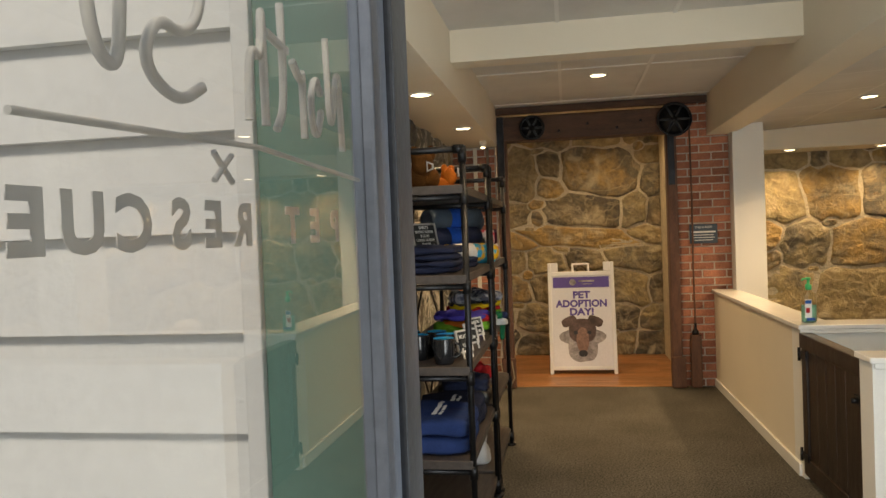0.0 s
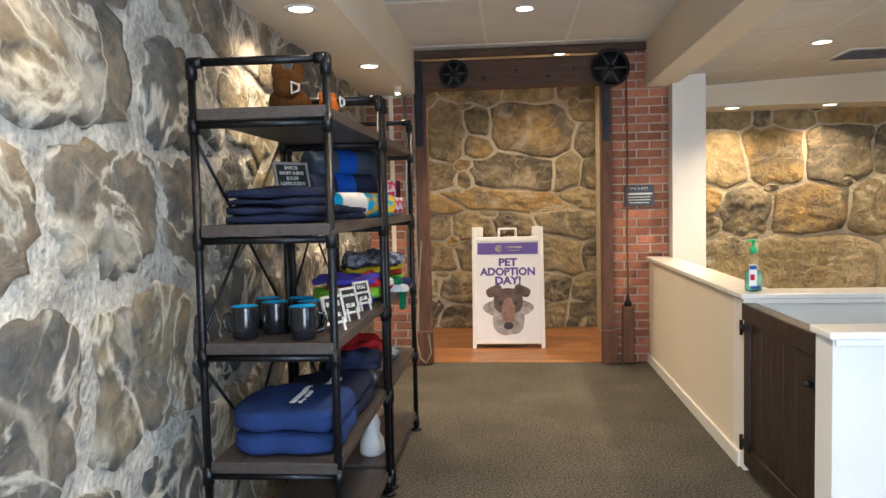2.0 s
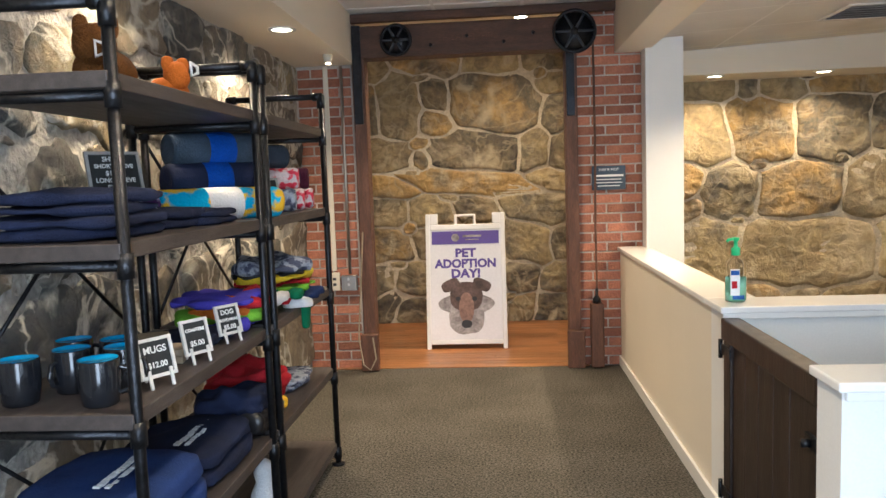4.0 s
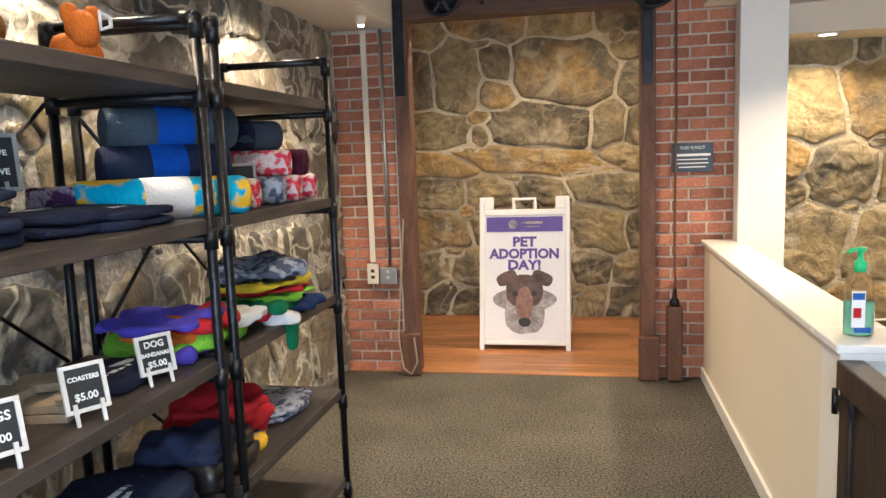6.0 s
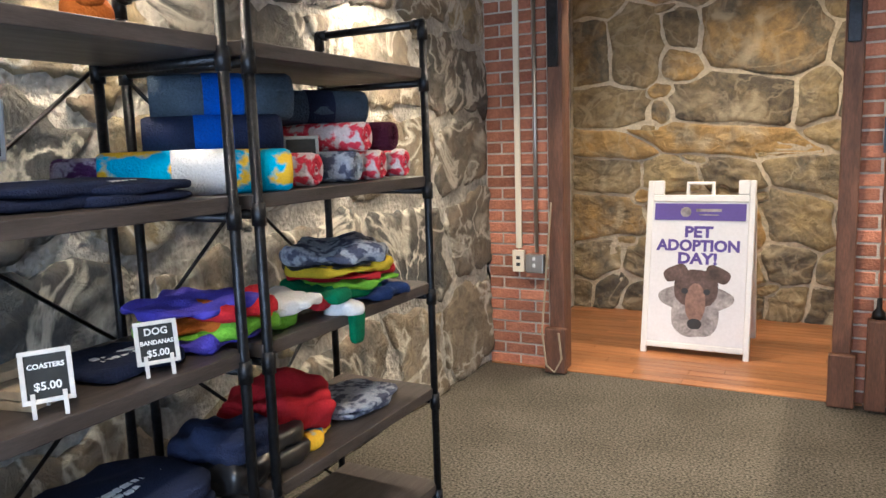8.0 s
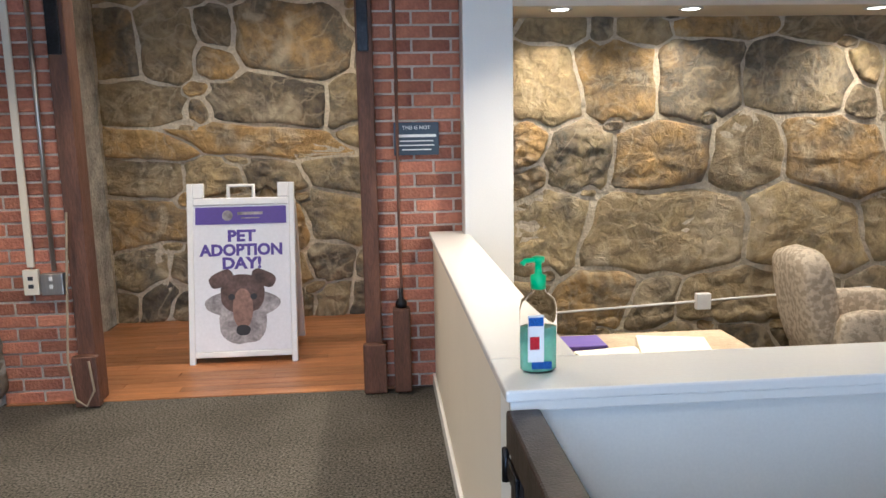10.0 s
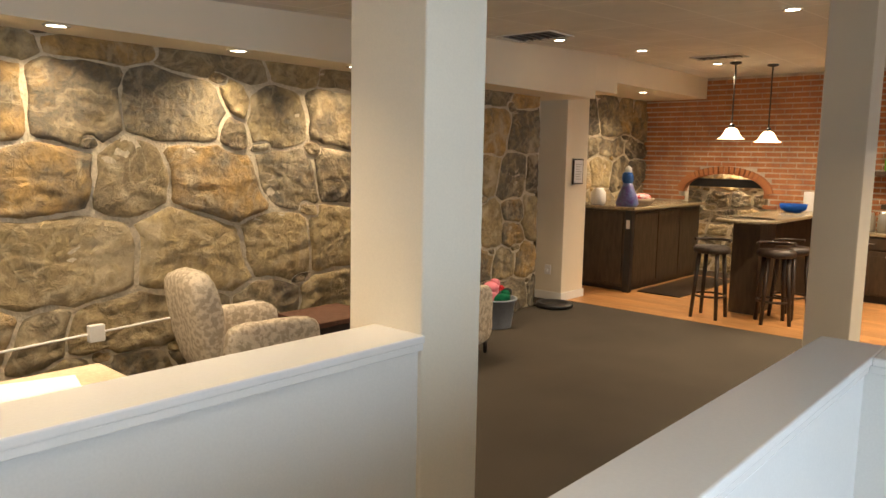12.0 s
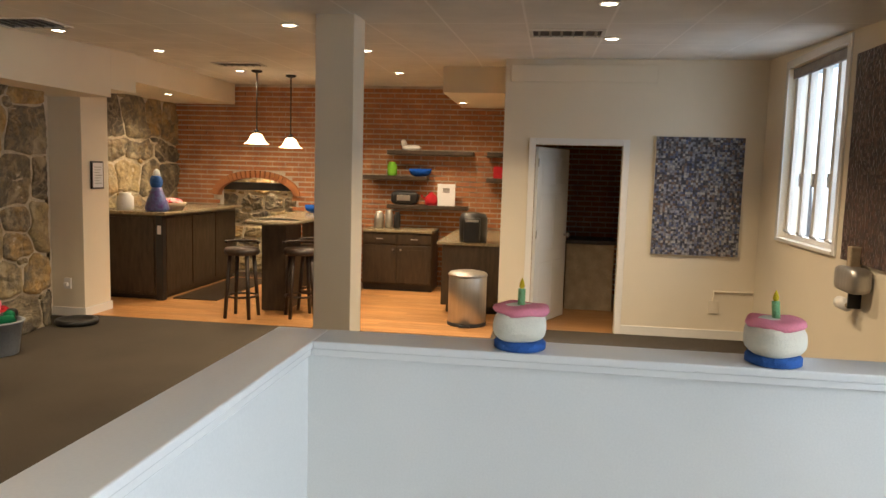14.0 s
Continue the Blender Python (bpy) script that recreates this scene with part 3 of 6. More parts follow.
for x, y, power in ((-0.78, 2.2, 7), (-0.77, 3.99, 10), (-0.73, 5.37, 18)):
    can_lamp(x, y, 2.17, power)
# the lamp at y 2.9 is assumed, added to light the landing
for x, y in ((0.25, 5.46), (0.25, 2.9)):
    can_lamp(x, y, 2.505, 20)
for x in (2.05, 2.85, 4.03, 5.1, 6.3):
    can_lamp(x, 7.3, 2.06, 12)
for x, y in ((7.25, 6.8), (8.75, 6.7)):
    can_lamp(x, y, ceil_z(x) - 0.005, 2.5, cone=60)
for x, y in ((2.1, 5.6), (6.95, 4.6), (6.05, 2.19), (7.7, 2.04), (8.65, 4.4), (10.56, 4.45), (10.5, 6.55)):
    can_lamp(x, y, ceil_z(x) - 0.005, 44, cone=125)
can_lamp(10.6, 7.6, 2.3, 14)
can_lamp(11.2, 3.7, 2.3, 10)
can_lamp(-0.2, 7.05, 2.62, 17)
can_lamp(0.6, 7.5, 2.62, 15)
# unseen lamp added behind the arch to brighten the recess stones
can_lamp(12.5, 6.9, 1.6, 12)
# daylight in the street window and the casement
for nm, sx, sy, m, e in (("street_daylight", 2.2, 1.8, look((2.2, 0.7, 1.2), (2.2, 3, 1.1)), 25), ("casement_daylight", 1.3, 1.5, look((8.0, 0.05, 1.6), (8.0, 3, 1.4)), 16),
                         ("door_daylight", 0.7, 1.9, look((0.45, 1.0, 1.1), (-0.2, 3, 1.0)), 62)):
    ld = bpy.data.lights.new(nm, "AREA")
    ld.shape, ld.size, ld.size_y, ld.energy, ld.color = "RECTANGLE", sx, sy, e, (0.78, 0.89, 1.0)
    new(nm, ld).matrix_world = m


# ---- entrance: street door and facade ----
door = thing("street_door", "open glazed street door with blue-grey metal frame and lettering", "door", (-0.22, 0.84, 0))
for a, b in ((-0.035, 0.0), (-0.95, -0.89)):
    box("stile", -0.016, 0.016, a, b, 0.0, 2.1, M_ALU, door, 0.004)
box("rail", -0.016, 0.016, -0.89, -0.035, 2.02, 2.1, M_ALU, door, 0.004)
box("rail", -0.016, 0.016, -0.89, -0.035, 0.0, 0.2, M_ALU, door, 0.004)
pane = box("pane", -0.003, 0.003, -0.89, -0.035, 0.2, 2.02, M_GLASS, door, 0)
pane.visible_shadow = False


def glass_text(body, y, z, size, sx=1.0):
    return text("lettering", body, size, Matrix.Translation((-0.006, y, z)) @ pose(0, 0, 0, 90, 0, 90) @ pose(0, 0, 0, 0, 180, 0), M_LETTER, door, 0.0004, "LEFT", sx, 0.0015)


for letter, y in zip("PETRESCUE", (-0.12, -0.175, -0.225, -0.315, -0.36, -0.4, -0.44, -0.48, -0.52)):
    glass_text(letter, y, 1.413, 0.039, 1.15)
STROKES = (((-0.1, 0), (-0.107, 0.095), (-0.135, 0.0), (-0.142, 0.1)), ((-0.16, 0.045), (-0.175, 0.06), (-0.19, 0.03), (-0.175, 0.0), (-0.16, 0.03)),
           ((-0.205, 0.0), (-0.206, 0.06), (-0.208, 0.045), (-0.228, 0.06)), ((-0.25, 0.1), (-0.247, 0.02), (-0.265, 0.0)), ((-0.24, 0.065), (-0.28, 0.07)),
           ((-0.285, 0.0), (-0.287, 0.1), (-0.29, 0.045), (-0.31, 0.055), (-0.313, 0.0)),
           ((-0.36, 0.09), (-0.385, 0.1), (-0.375, 0.06), (-0.4, 0.035), (-0.43, 0.04), (-0.445, 0.01), (-0.41, -0.005), (-0.38, 0.01)), ((-0.46, 0.05), (-0.465, 0.0), (-0.485, 0.01), (-0.49, 0.055)))
for stroke in STROKES:
    for _ in range(3):
        cut = [p for a, b in zip(stroke, stroke[1:]) for p in ((a[0] * 0.75 + b[0] * 0.25, a[1] * 0.75 + b[1] * 0.25), (a[0] * 0.25 + b[0] * 0.75, a[1] * 0.25 + b[1] * 0.75))]
        stroke = (stroke[0], *cut, stroke[-1])
    tube("script_mark", [(-0.005, y, 1.488 + z) for y, z in stroke], 0.0035, M_LETTER, door)
tube("underline", [(-0.005, -0.05, 1.463), (-0.005, -0.3, 1.47), (-0.005, -0.54, 1.459)], 0.002, M_LETTER, door)
for a, b in (((-0.345, 1.442), (-0.37, 1.46)), ((-0.37, 1.442), (-0.345, 1.46))):
    tube("cross_mark", [(-0.005, *a), (-0.005, *b)], 0.002, M_LETTER, door)
box("kickplate", 0.022, 0.025, -0.88, -0.07, 0.02, 0.18, M_STEEL, door, 0.001)
frame_ob = thing("door_frame", "blue-grey metal door frame with dark rebate", "door frame", (-0.22, 0.84, 0))
box("jamb", -0.012, 0.014, 0.002, 0.035, 0, 2.15, M_ALU, frame_ob, 0.004)
box("stop", -0.004, 0.022, 0.0352, 0.12, 0, 2.15, M_ALU_DARK, frame_ob, 0.004)
box("head", 0.046, 1.12, 0.0, 0.1, 2.1, 2.149, M_ALU, frame_ob, 0.004)
box("jamb", 1.055, 1.12, -0.02, 0.1, 0, 2.1, M_ALU, frame_ob, 0.004)
facade = structure(box("wall_facade", -6, -0.385, 0.868, 0.879, -0.02, 3.2, M_SIDING, bevel=0), "white clapboard street front")
for i in range(28):
    z = i * 0.119 - 0.013
    bm = bmesh.new()
    v = [bm.verts.new(c) for c in ((-6, 0.845, z), (-0.385, 0.845, z), (-0.385, 0.862, z + 0.121), (-6, 0.862, z + 0.121), (-6, 0.866, z), (-0.385, 0.866, z))]
    bm.faces.new((v[0], v[1], v[2], v[3]))
    bm.faces.new((v[0], v[4], v[5], v[1]))
    bm.faces.new((v[1], v[5], v[2]))
    obj("clapboard", bm, M_SIDING, facade)
structure(box("trim_corner", -0.385, -0.362, 0.84, 0.879, -0.02, 3.2, M_SIDING, bevel=0.002), "white corner board")
structure(box("trim_teal", -0.362, -0.238, 0.85, 0.879, -0.02, 3.2, M_TEAL, bevel=0.002), "teal painted door surround")
glazing = structure(box("window_street", 1.1, 3.3, 0.86, 0.868, 0.3, 2.1, M_GLASS, bevel=0), "street window pane")
glazing.visible_shadow = False


# ---- shelving ----
SHELVES = (1.6, 1.235, 0.86, 0.475, 0.11)


def pipe_shelf(y0, y1):
    e = thing("pipe_shelf", "black iron pipe shelf unit with dark stained boards, full of goods", "shelf unit", (-0.63, y0, 0), "pipe shelf units")
    L, xf, xb = y1 - y0, 0.215, -0.215
    for y in (0.02, L - 0.02):
        bm = bmesh.new()
        for x in (xf, xb):
            add_rod(bm, (x, y, 0.0), (x, y, 1.725), 0.0135)
            add_rod(bm, (x, y, 0.0), (x, y, 0.012), 0.032)
            for z in (*[s - 0.05 for s in SHELVES], 1.72):
                add_rod(bm, (x, y, z - 0.028), (x, y, z + 0.028), 0.0185)
            bmesh.ops.create_uvsphere(bm, u_segments=10, v_segments=6, radius=0.0185, matrix=Matrix.Translation((x, y, 1.745)))
        add_rod(bm, (xb, y, 1.745), (xf, y, 1.745), 0.0135)
        for x, sg in ((xf, -1), (xb, 1)):
            add_rod(bm, (x, y, 1.745), (x + sg * 0.035, y, 1.745), 0.0185)
        for s in SHELVES:
            add_rod(bm, (xb, y, s - 0.05), (xf, y, s - 0.05), 0.012)
        obj("pipe_frame", bm, M_IRON, e, True)
    for z0, z1 in ((0.05, 0.8), (0.85, 1.55)):
        bm = bmesh.new()
        add_rod(bm, (xb - 0.016, 0.03, z0), (xb - 0.016, L - 0.03, z1), 0.006, seg=8)
        add_rod(bm, (xb - 0.022, 0.03, z1), (xb - 0.022, L - 0.03, z0), 0.006, seg=8)
        obj("brace", bm, M_IRON, e, True)
    for s in SHELVES:
        box("board", xb + 0.017, xf - 0.017 if False else xf + 0.0, 0.002, L - 0.002, s - 0.036, s, M_SHELF, e, 0.003)
    return e


pipe_shelf(2.97, 3.92)
pipe_shelf(3.965, 4.86)


def folded(label, x0, x1, y0, y1, z, n, h, m, seed, print_at=True):
    e = thing("folded_shirt", label, "folded clothes", ((x0 + x1) / 2, (y0 + y1) / 2, z), "folded shirts on the shelves")
    r = random.Random(seed)
    hx, hy = (x1 - x0) / 2, (y1 - y0) / 2
    for i in range(n):
        a, b = r.uniform(-0.012, 0.012), r.uniform(-0.015, 0.015)
        soft_box("fold", -hx + a, hx + a, -hy + b, hy + b, i * h, (i + 1) * h + 0.003, m, e, 0.016, seed + i, 7, 5)
    if print_at:
        for k in range(2):
            y = -hy * 0.55
            while y < hy * (0.5 - 0.3 * k):
                w = r.uniform(0.008, 0.03)
                px = 0.02 + 0.032 * k + r.uniform(-0.003, 0.003)
                box("print", px - 0.01, px + 0.008 - 0.005 * k, y, y + w, n * h + 0.001, n * h + 0.0065, M_WHITECLOTH, e, 0.001)
                y += w + 0.006
    return e


S1, S2, S3, S4, S5 = SHELVES
folded("stack of folded navy blue shirts with white print", -0.8, -0.47, 3.03, 3.36, S2, 4, 0.028, M_NAVY, 1)
folded("stack of folded navy blue shirts on a shelf", -0.8, -0.5, 3.4, 3.66, S2, 2, 0.026, M_NAVY, 5)
folded("folded navy blue shirt with white print", -0.75, -0.45, 3.56, 3.85, S2, 2, 0.022, M_NAVY, 8)
folded("stack of folded blue sweatshirts with white print", -0.8, -0.43, 3.02, 3.42, S4, 2, 0.078, M_BLUE, 12)
folded("folded dark navy sweatshirts on a shelf", -0.78, -0.45, 3.46, 3.85, S4, 2, 0.05, M_NAVY, 15)
folded("folded navy cloth on a shelf", -0.72, -0.48, 3.56, 3.8, S3, 1, 0.035, M_NAVY, 18)
folded("folded black jacket on a shelf", -0.75, -0.46, 3.98, 4.2, S4, 2, 0.05, M_BLACK, 19, False)
folded("folded white and grey blanket on a shelf", -0.72, -0.47, 4.42, 4.72, S4, 2, 0.022, M_FURGREY, 21, False)


def mug(x, y, z):
    e = thing("mug", "black glazed mug with bright blue inside", "mug", (x, y, z), "black mugs")
    lathe("cup", [(0.034, 0), (0.039, 0.004), (0.045, 0.04), (0.047, 0.07), (0.0455, 0.105), (0.0445, 0.108), (0.0435, 0.105)], M_MUG, e)
    lathe("inside", [(0.0434, 0.1055), (0.0435, 0.1085), (0.0415, 0.1055), (0.040, 0.1), (0.04, 0.09)], M_MUGBLUE, e)
    tube("ear", [(-0.045, 0, 0.085), (-0.065, 0, 0.08), (-0.073, 0, 0.055), (-0.064, 0, 0.032), (-0.044, 0, 0.025)], 0.006, M_MUG, e)
    return e


m0 = mug(-0.73, 3.06, S3)
for x, y in ((-0.53, 3.05), (-0.66, 3.16), (-0.54, 3.18), (-0.6, 3.27), (-0.72, 3.27)):
    copy_thing(m0, pose(x, y, S3, 0, 0, 37 * x * 100))


def easel(x, y, z, rz, lines, w=0.085, h=0.095, frame_m=M_WHITEWASH, tag="small white easel with a chalked price board"):
    e = thing("price_board", tag, "sign", (x, y, z), "chalk price boards", rz)
    t = pose(0, 0, 0.025, -14)
    bm = bmesh.new()
    for a, b, c, d in ((-w / 2, w / 2, 0, 0.009), (-w / 2, w / 2, h - 0.009, h), (-w / 2, -w / 2 + 0.009, 0.009, h - 0.009), (w / 2 - 0.009, w / 2, 0.009, h - 0.009)):
        add_box(bm, a, b, -0.005, 0.005, c, d, 0.0012, t)
    obj("frame", bm, frame_m, e)
    bm = bmesh.new()
    add_box(bm, -w / 2 + 0.009, w / 2 - 0.009, -0.001, 0.003, 0.009, h - 0.009, 0, t)
    obj("slate", bm, M_CHALK, e)
    bm = bmesh.new()
    for sx in (-0.3, 0.3):
        add_box(bm, sx * w - 0.004, sx * w + 0.004, -0.009, -0.003, -0.027, 0.02, 0.001, t)
    add_rod(bm, (0, 0.02, 0.09), (0, 0.06, 0.003), 0.004, seg=6)
    obj("leg", bm, frame_m, e)
    for i, s in enumerate(lines):
        sz = min(0.024, (h - 0.03) / len(lines), 1.5 * (w - 0.02) / max(1, len(s)))
        text("chalk_writing", s, sz, t @ Matrix.Translation((0, -0.0018, h * 0.5 + (len(lines) / 2 - 0.5 - i) * (h - 0.024) / len(lines))) @ pose(0, 0, 0, 90), M_CHALKWHITE, e, 0.0004, "CENTER", 1.0, 0.0004)
    return e


easel(-0.455, 3.19, S3, 60, ["MUGS", "$12.00"], 0.1, 0.1)
easel(-0.455, 3.43, S3, 60, ["COASTERS", "$5.00"], 0.09, 0.1)
easel(-0.46, 3.69, S3, 60, ["DOG", "BANDANAS", "$5.00"], 0.09, 0.095)
easel(-0.66, 3.44, S2 + 0.075, 50, ["SHIRTS", "SHORT SLEEVE", "$15.00", "LONG SLEEVE", "$20.00"], 0.15, 0.125, M_GREYFRAME, "grey wooden easel with a chalked shirt price list")
easel(-0.5, 4.27, S2, 40, [], 0.1, 0.12, M_GREYFRAME, "grey wooden easel with a blank chalkboard")
for k, (x, y) in enumerate(((-0.66, 3.42), (-0.56, 3.46), (-0.64, 3.52))):
    e = thing("coaster_stack", "stack of square tan cork coasters tied together", "coasters", (x, y, S3), "coaster stacks", 12 * k)
    for i in range(3 - (k == 1)):
        box("coaster", -0.05, 0.05, -0.05, 0.05, i * 0.021, i * 0.021 + 0.019, M_TAN, e, 0.002)


def roll(name, label, a, b, r, m, band=None):
    """A rolled fleece blanket with spiral ends."""
    e = thing(name, label, "blanket", ((a[0] + b[0]) / 2, (a[1] + b[1]) / 2, (a[2] + b[2]) / 2), "rolled blankets")
    d = Vector(b) - Vector(a)
    rot = d.to_track_quat("Z", "Y").to_matrix().to_4x4()
    h = d.length / 2
    bm = bmesh.new()
    add_lathe(bm, [(r * 0.15, -h + 0.015), (r * 0.6, -h + 0.004), (r * 0.9, -h), (r, -h + 0.012), (r * 1.02, 0), (r, h - 0.012), (r * 0.9, h), (r * 0.6, h - 0.004), (r * 0.15, h - 0.015)], 20)
    for v in bm.verts:
        k = 1 + 0.09 * noise.noise(v.co * 14 + Vector((a[1] * 10, 0, 0)))
        v.co.x *= k
        v.co.y *= k
    bmesh.ops.transform(bm, matrix=rot, verts=bm.verts)
    obj("roll", bm, m, e, True)
    pts = [tuple(rot @ Vector((r * (0.2 + 0.7 * i / 40) * math.cos(i * 0.5), r * (0.2 + 0.7 * i / 40) * math.sin(i * 0.5), h - 0.004))) for i in range(41)]
    tube("spiral_edge", pts, 0.004, m, e)
    if band:
        bm = bmesh.new()
        add_lathe(bm, [(r * 1.03, -h * 0.28), (r * 1.05, -h * 0.27), (r * 1.05, h * 0.27), (r * 1.03, h * 0.28)], 20)
        bmesh.ops.transform(bm, matrix=rot, verts=bm.verts)
        obj("band", bm, band, e, True)
    return e


roll("rolled_blanket", "rolled cyan fleece blanket with yellow ducks and white band", (-0.72, 3.78, S2 + 0.055), (-0.42, 4.12, S2 + 0.055), 0.055, M_CYAN, M_WHITECLOTH)
roll("rolled_blanket", "rolled slate blue fleece blanket with royal blue band", (-0.76, 3.98, S2 + 0.25), (-0.52, 4.26, S2 + 0.25), 0.062, M_GREY_CLOTH, M_ROYAL)
roll("rolled_blanket", "rolled dark navy fleece blanket", (-0.76, 3.95, S2 + 0.14), (-0.52, 4.21, S2 + 0.14), 0.062, M_NAVY, M_ROYAL)
roll("rolled_blanket", "rolled dark blue fleece blanket", (-0.8, 3.99, S2 + 0.06), (-0.64, 4.2, S2 + 0.06), 0.058, M_NAVY)
roll("rolled_blanket", "rolled purple printed fleece blanket", (-0.8, 3.72, S2 + 0.05), (-0.68, 3.84, S2 + 0.05), 0.05, M_PURPLEMIX)
for y, z, m, lab in ((4.24, 0.045, M_PATTERN, "rolled red printed fleece blanket"), (4.44, 0.045, M_FURGREY, "rolled grey printed fleece blanket"), (4.58, 0.045, M_PATTERN, "rolled red printed fleece blanket"),
                     (4.73, 0.045, M_PATTERN, "rolled red printed fleece blanket"), (4.5, 0.135, M_PATTERN, "rolled red printed fleece blanket"), (4.66, 0.135, M_MAROON, "rolled plum fleece blanket")):
    roll("rolled_blanket", lab, (-0.78, y - 0.03, S2 + z + 0.004), (-0.45, y + 0.03, S2 + z + 0.004), 0.047, m)
roll("rolled_blanket", "rolled slate grey fleece blanket", (-0.74, 4.42, S2 + 0.235), (-0.56, 4.68, S2 + 0.235), 0.055, M_GREY_CLOTH, M_NAVY)


def cloth_pile(label, x0, x1, y0, y1, z, layers, seed):
    e = thing("cloth_pile", label, "cloth", ((x0 + x1) / 2, (y0 + y1) / 2, z), "piles of cloth")
    r = random.Random(seed)
    hx, hy, zz = (x1 - x0) / 2, (y1 - y0) / 2, 0
    for m, h in layers:
        k, a = r.uniform(0.75, 1.0), r.uniform(-0.03, 0.03)
        c = soft_box("cloth", -hx * k + a, hx * k + a, -hy * k + a, hy * k + a, zz, zz + h * 1.25, m, e, 0.045, seed + zz * 50, 12, 3.5)
        c.matrix_basis = pose(0, 0, 0, 0, 0, r.uniform(-18, 18))
        zz += h * 0.8
    return e


cloth_pile("bright mixed dog bandanas in a folded pile", -0.72, -0.44, 3.76, 4.1, S3, ((M_VIOLET, 0.03), (M_LIME, 0.03), (M_ORANGE, 0.03), (M_RED, 0.025), (M_VIOLET, 0.02)), 3)
cloth_pile("green and orange printed cloths in a pile", -0.7, -0.43, 4.05, 4.24, S3, ((M_LIME, 0.035), (M_VIOLET, 0.02), (M_WHITECLOTH, 0.03)), 4)
cloth_pile("multicoloured towels in a loose pile", -0.74, -0.42, 4.4, 4.72, S3, ((M_BLUE, 0.025), (M_GREEN, 0.025), (M_LIME, 0.025), (M_RED, 0.03), (M_YELLOW, 0.025), (M_BLACK, 0.02), (M_FURGREY, 0.04)), 6)
cloth_pile("green and white scarf with hanging end", -0.5, -0.4, 4.27, 4.38, S3, ((M_WHITECLOTH, 0.03), (M_RED, 0.02), (M_GREEN, 0.02)), 8)
tail = thing("scarf", "green knitted scarf end hanging over the shelf edge", "scarf", (-0.41, 4.36, S3))
soft_box("scarf_end", -0.012, 0.022, -0.03, 0.03, -0.1, 0.02, M_GREEN, tail, 0.008, 3, 5, 4)
cloth_pile("red cloth bag with blue trim", -0.74, -0.45, 4.12, 4.4, S4, ((M_CYAN, 0.03), (M_RED, 0.085), (M_RED, 0.06)), 9)
cloth_pile("dark navy puffer jacket heap", -0.7, -0.43, 3.84, 4.06, S4, ((M_BLACK, 0.07), (M_NAVY, 0.08)), 11)


def plush(label, x, y, z, m, s, rz):
    e = thing("plush_toy", label, "soft toy", (x, y, z), "soft toys", rz)
    soft_box("body", -0.09 * s, 0.09 * s, -0.11 * s, 0.11 * s, 0, 0.15 * s, m, e, 0.01, x * 10, 6, 2.3)
    soft_box("head", -0.06 * s, 0.06 * s, -0.14 * s, 0.0, 0.08 * s, 0.22 * s, m, e, 0.01, x * 20, 6, 2.2)
    for sx in (-1, 1):
        soft_box("ear", sx * 0.045 * s - 0.02, sx * 0.045 * s + 0.02, -0.08 * s, -0.04 * s, 0.17 * s, 0.25 * s, m, e, 0.004, 3, 4, 2.5)
    tube("letter_patch", [(0.02, -0.142 * s, 0.09), (0.02, -0.142 * s, 0.13), (0.045, -0.138 * s, 0.12), (0.045, -0.138 * s, 0.1)], 0.005, M_WHITECLOTH, e, True)
    return e


plush("brown plush toy sitting on the top shelf", -0.66, 3.42, S1, M_BROWNFUR, 0.85, 10)
plush("orange plush toy lying on the top shelf", -0.62, 3.72, S1, M_ORANGE, 0.6, 60)
toy = thing("ornament", "pale grey ceramic ornament on the lowest shelf", "ornament", (-0.53, 4.12, S5))
lathe("figure", [(0.05, 0), (0.06, 0.015), (0.055, 0.07), (0.035, 0.11), (0.042, 0.15), (0.03, 0.185), (0.01, 0.2)], M_WHITECLOTH, toy)

# ---- niche: sign, timber door frame, pulleys ----
sign = thing("sandwich_board", "white plastic sandwich board with purple pet adoption poster", "sign", (0.107, 7.17, 0.004))
lean = pose(0, 0, 0, -11.5)
W, Hs = 0.32, 1.03
bm = bmesh.new()
for a, b, c, d in ((-W, -W + 0.035, 0, 1.09), (W - 0.035, W, 0, 1.09), (-W + 0.035, W - 0.035, 0.04, 0.075), (-W + 0.035, W - 0.035, 0.955, 1.0)):
    add_box(bm, a, b, 0, 0.035, c, d, 0.006, lean)
add_box(bm, -W + 0.035, -W + 0.1, 0, 0.034, 1.0, 1.09, 0.005, lean)
add_box(bm, W - 0.1, W - 0.035, 0, 0.034, 1.0, 1.09, 0.005, lean)
add_box(bm, -W + 0.03, W - 0.03, 0.01, 0.03, 0.07, 0.96, 0, lean)
obj("front_panel", bm, M_PLASTICWHITE, sign)
bm = bmesh.new()
back = Matrix.Translation((0, 0.48, 0)) @ pose(0, 0, 0, 11.5)
add_box(bm, -W, W, -0.035, 0, 0.04, 0.98, 0.006, back)
obj("rear_panel", bm, M_PLASTICWHITE, sign)
tube("carry_grip", [tuple(lean @ Vector(c)) for c in ((-0.075, 0.017, 0.99), (-0.075, 0.017, 1.075), (0.075, 0.017, 1.075), (0.075, 0.017, 0.99))], 0.013, M_PLASTICWHITE, sign)
bm = bmesh.new()
add_box(bm, -W + 0.037, W - 0.037, 0.004, 0.008, 0.078, 0.952, 0, lean)
obj("poster", bm, M_POSTER, sign)
bm = bmesh.new()
add_box(bm, -W + 0.05, W - 0.05, 0.001, 0.0035, 0.84, 0.945, 0, lean)
obj("purple_band", bm, M_PURPLE, sign)
bm = bmesh.new()
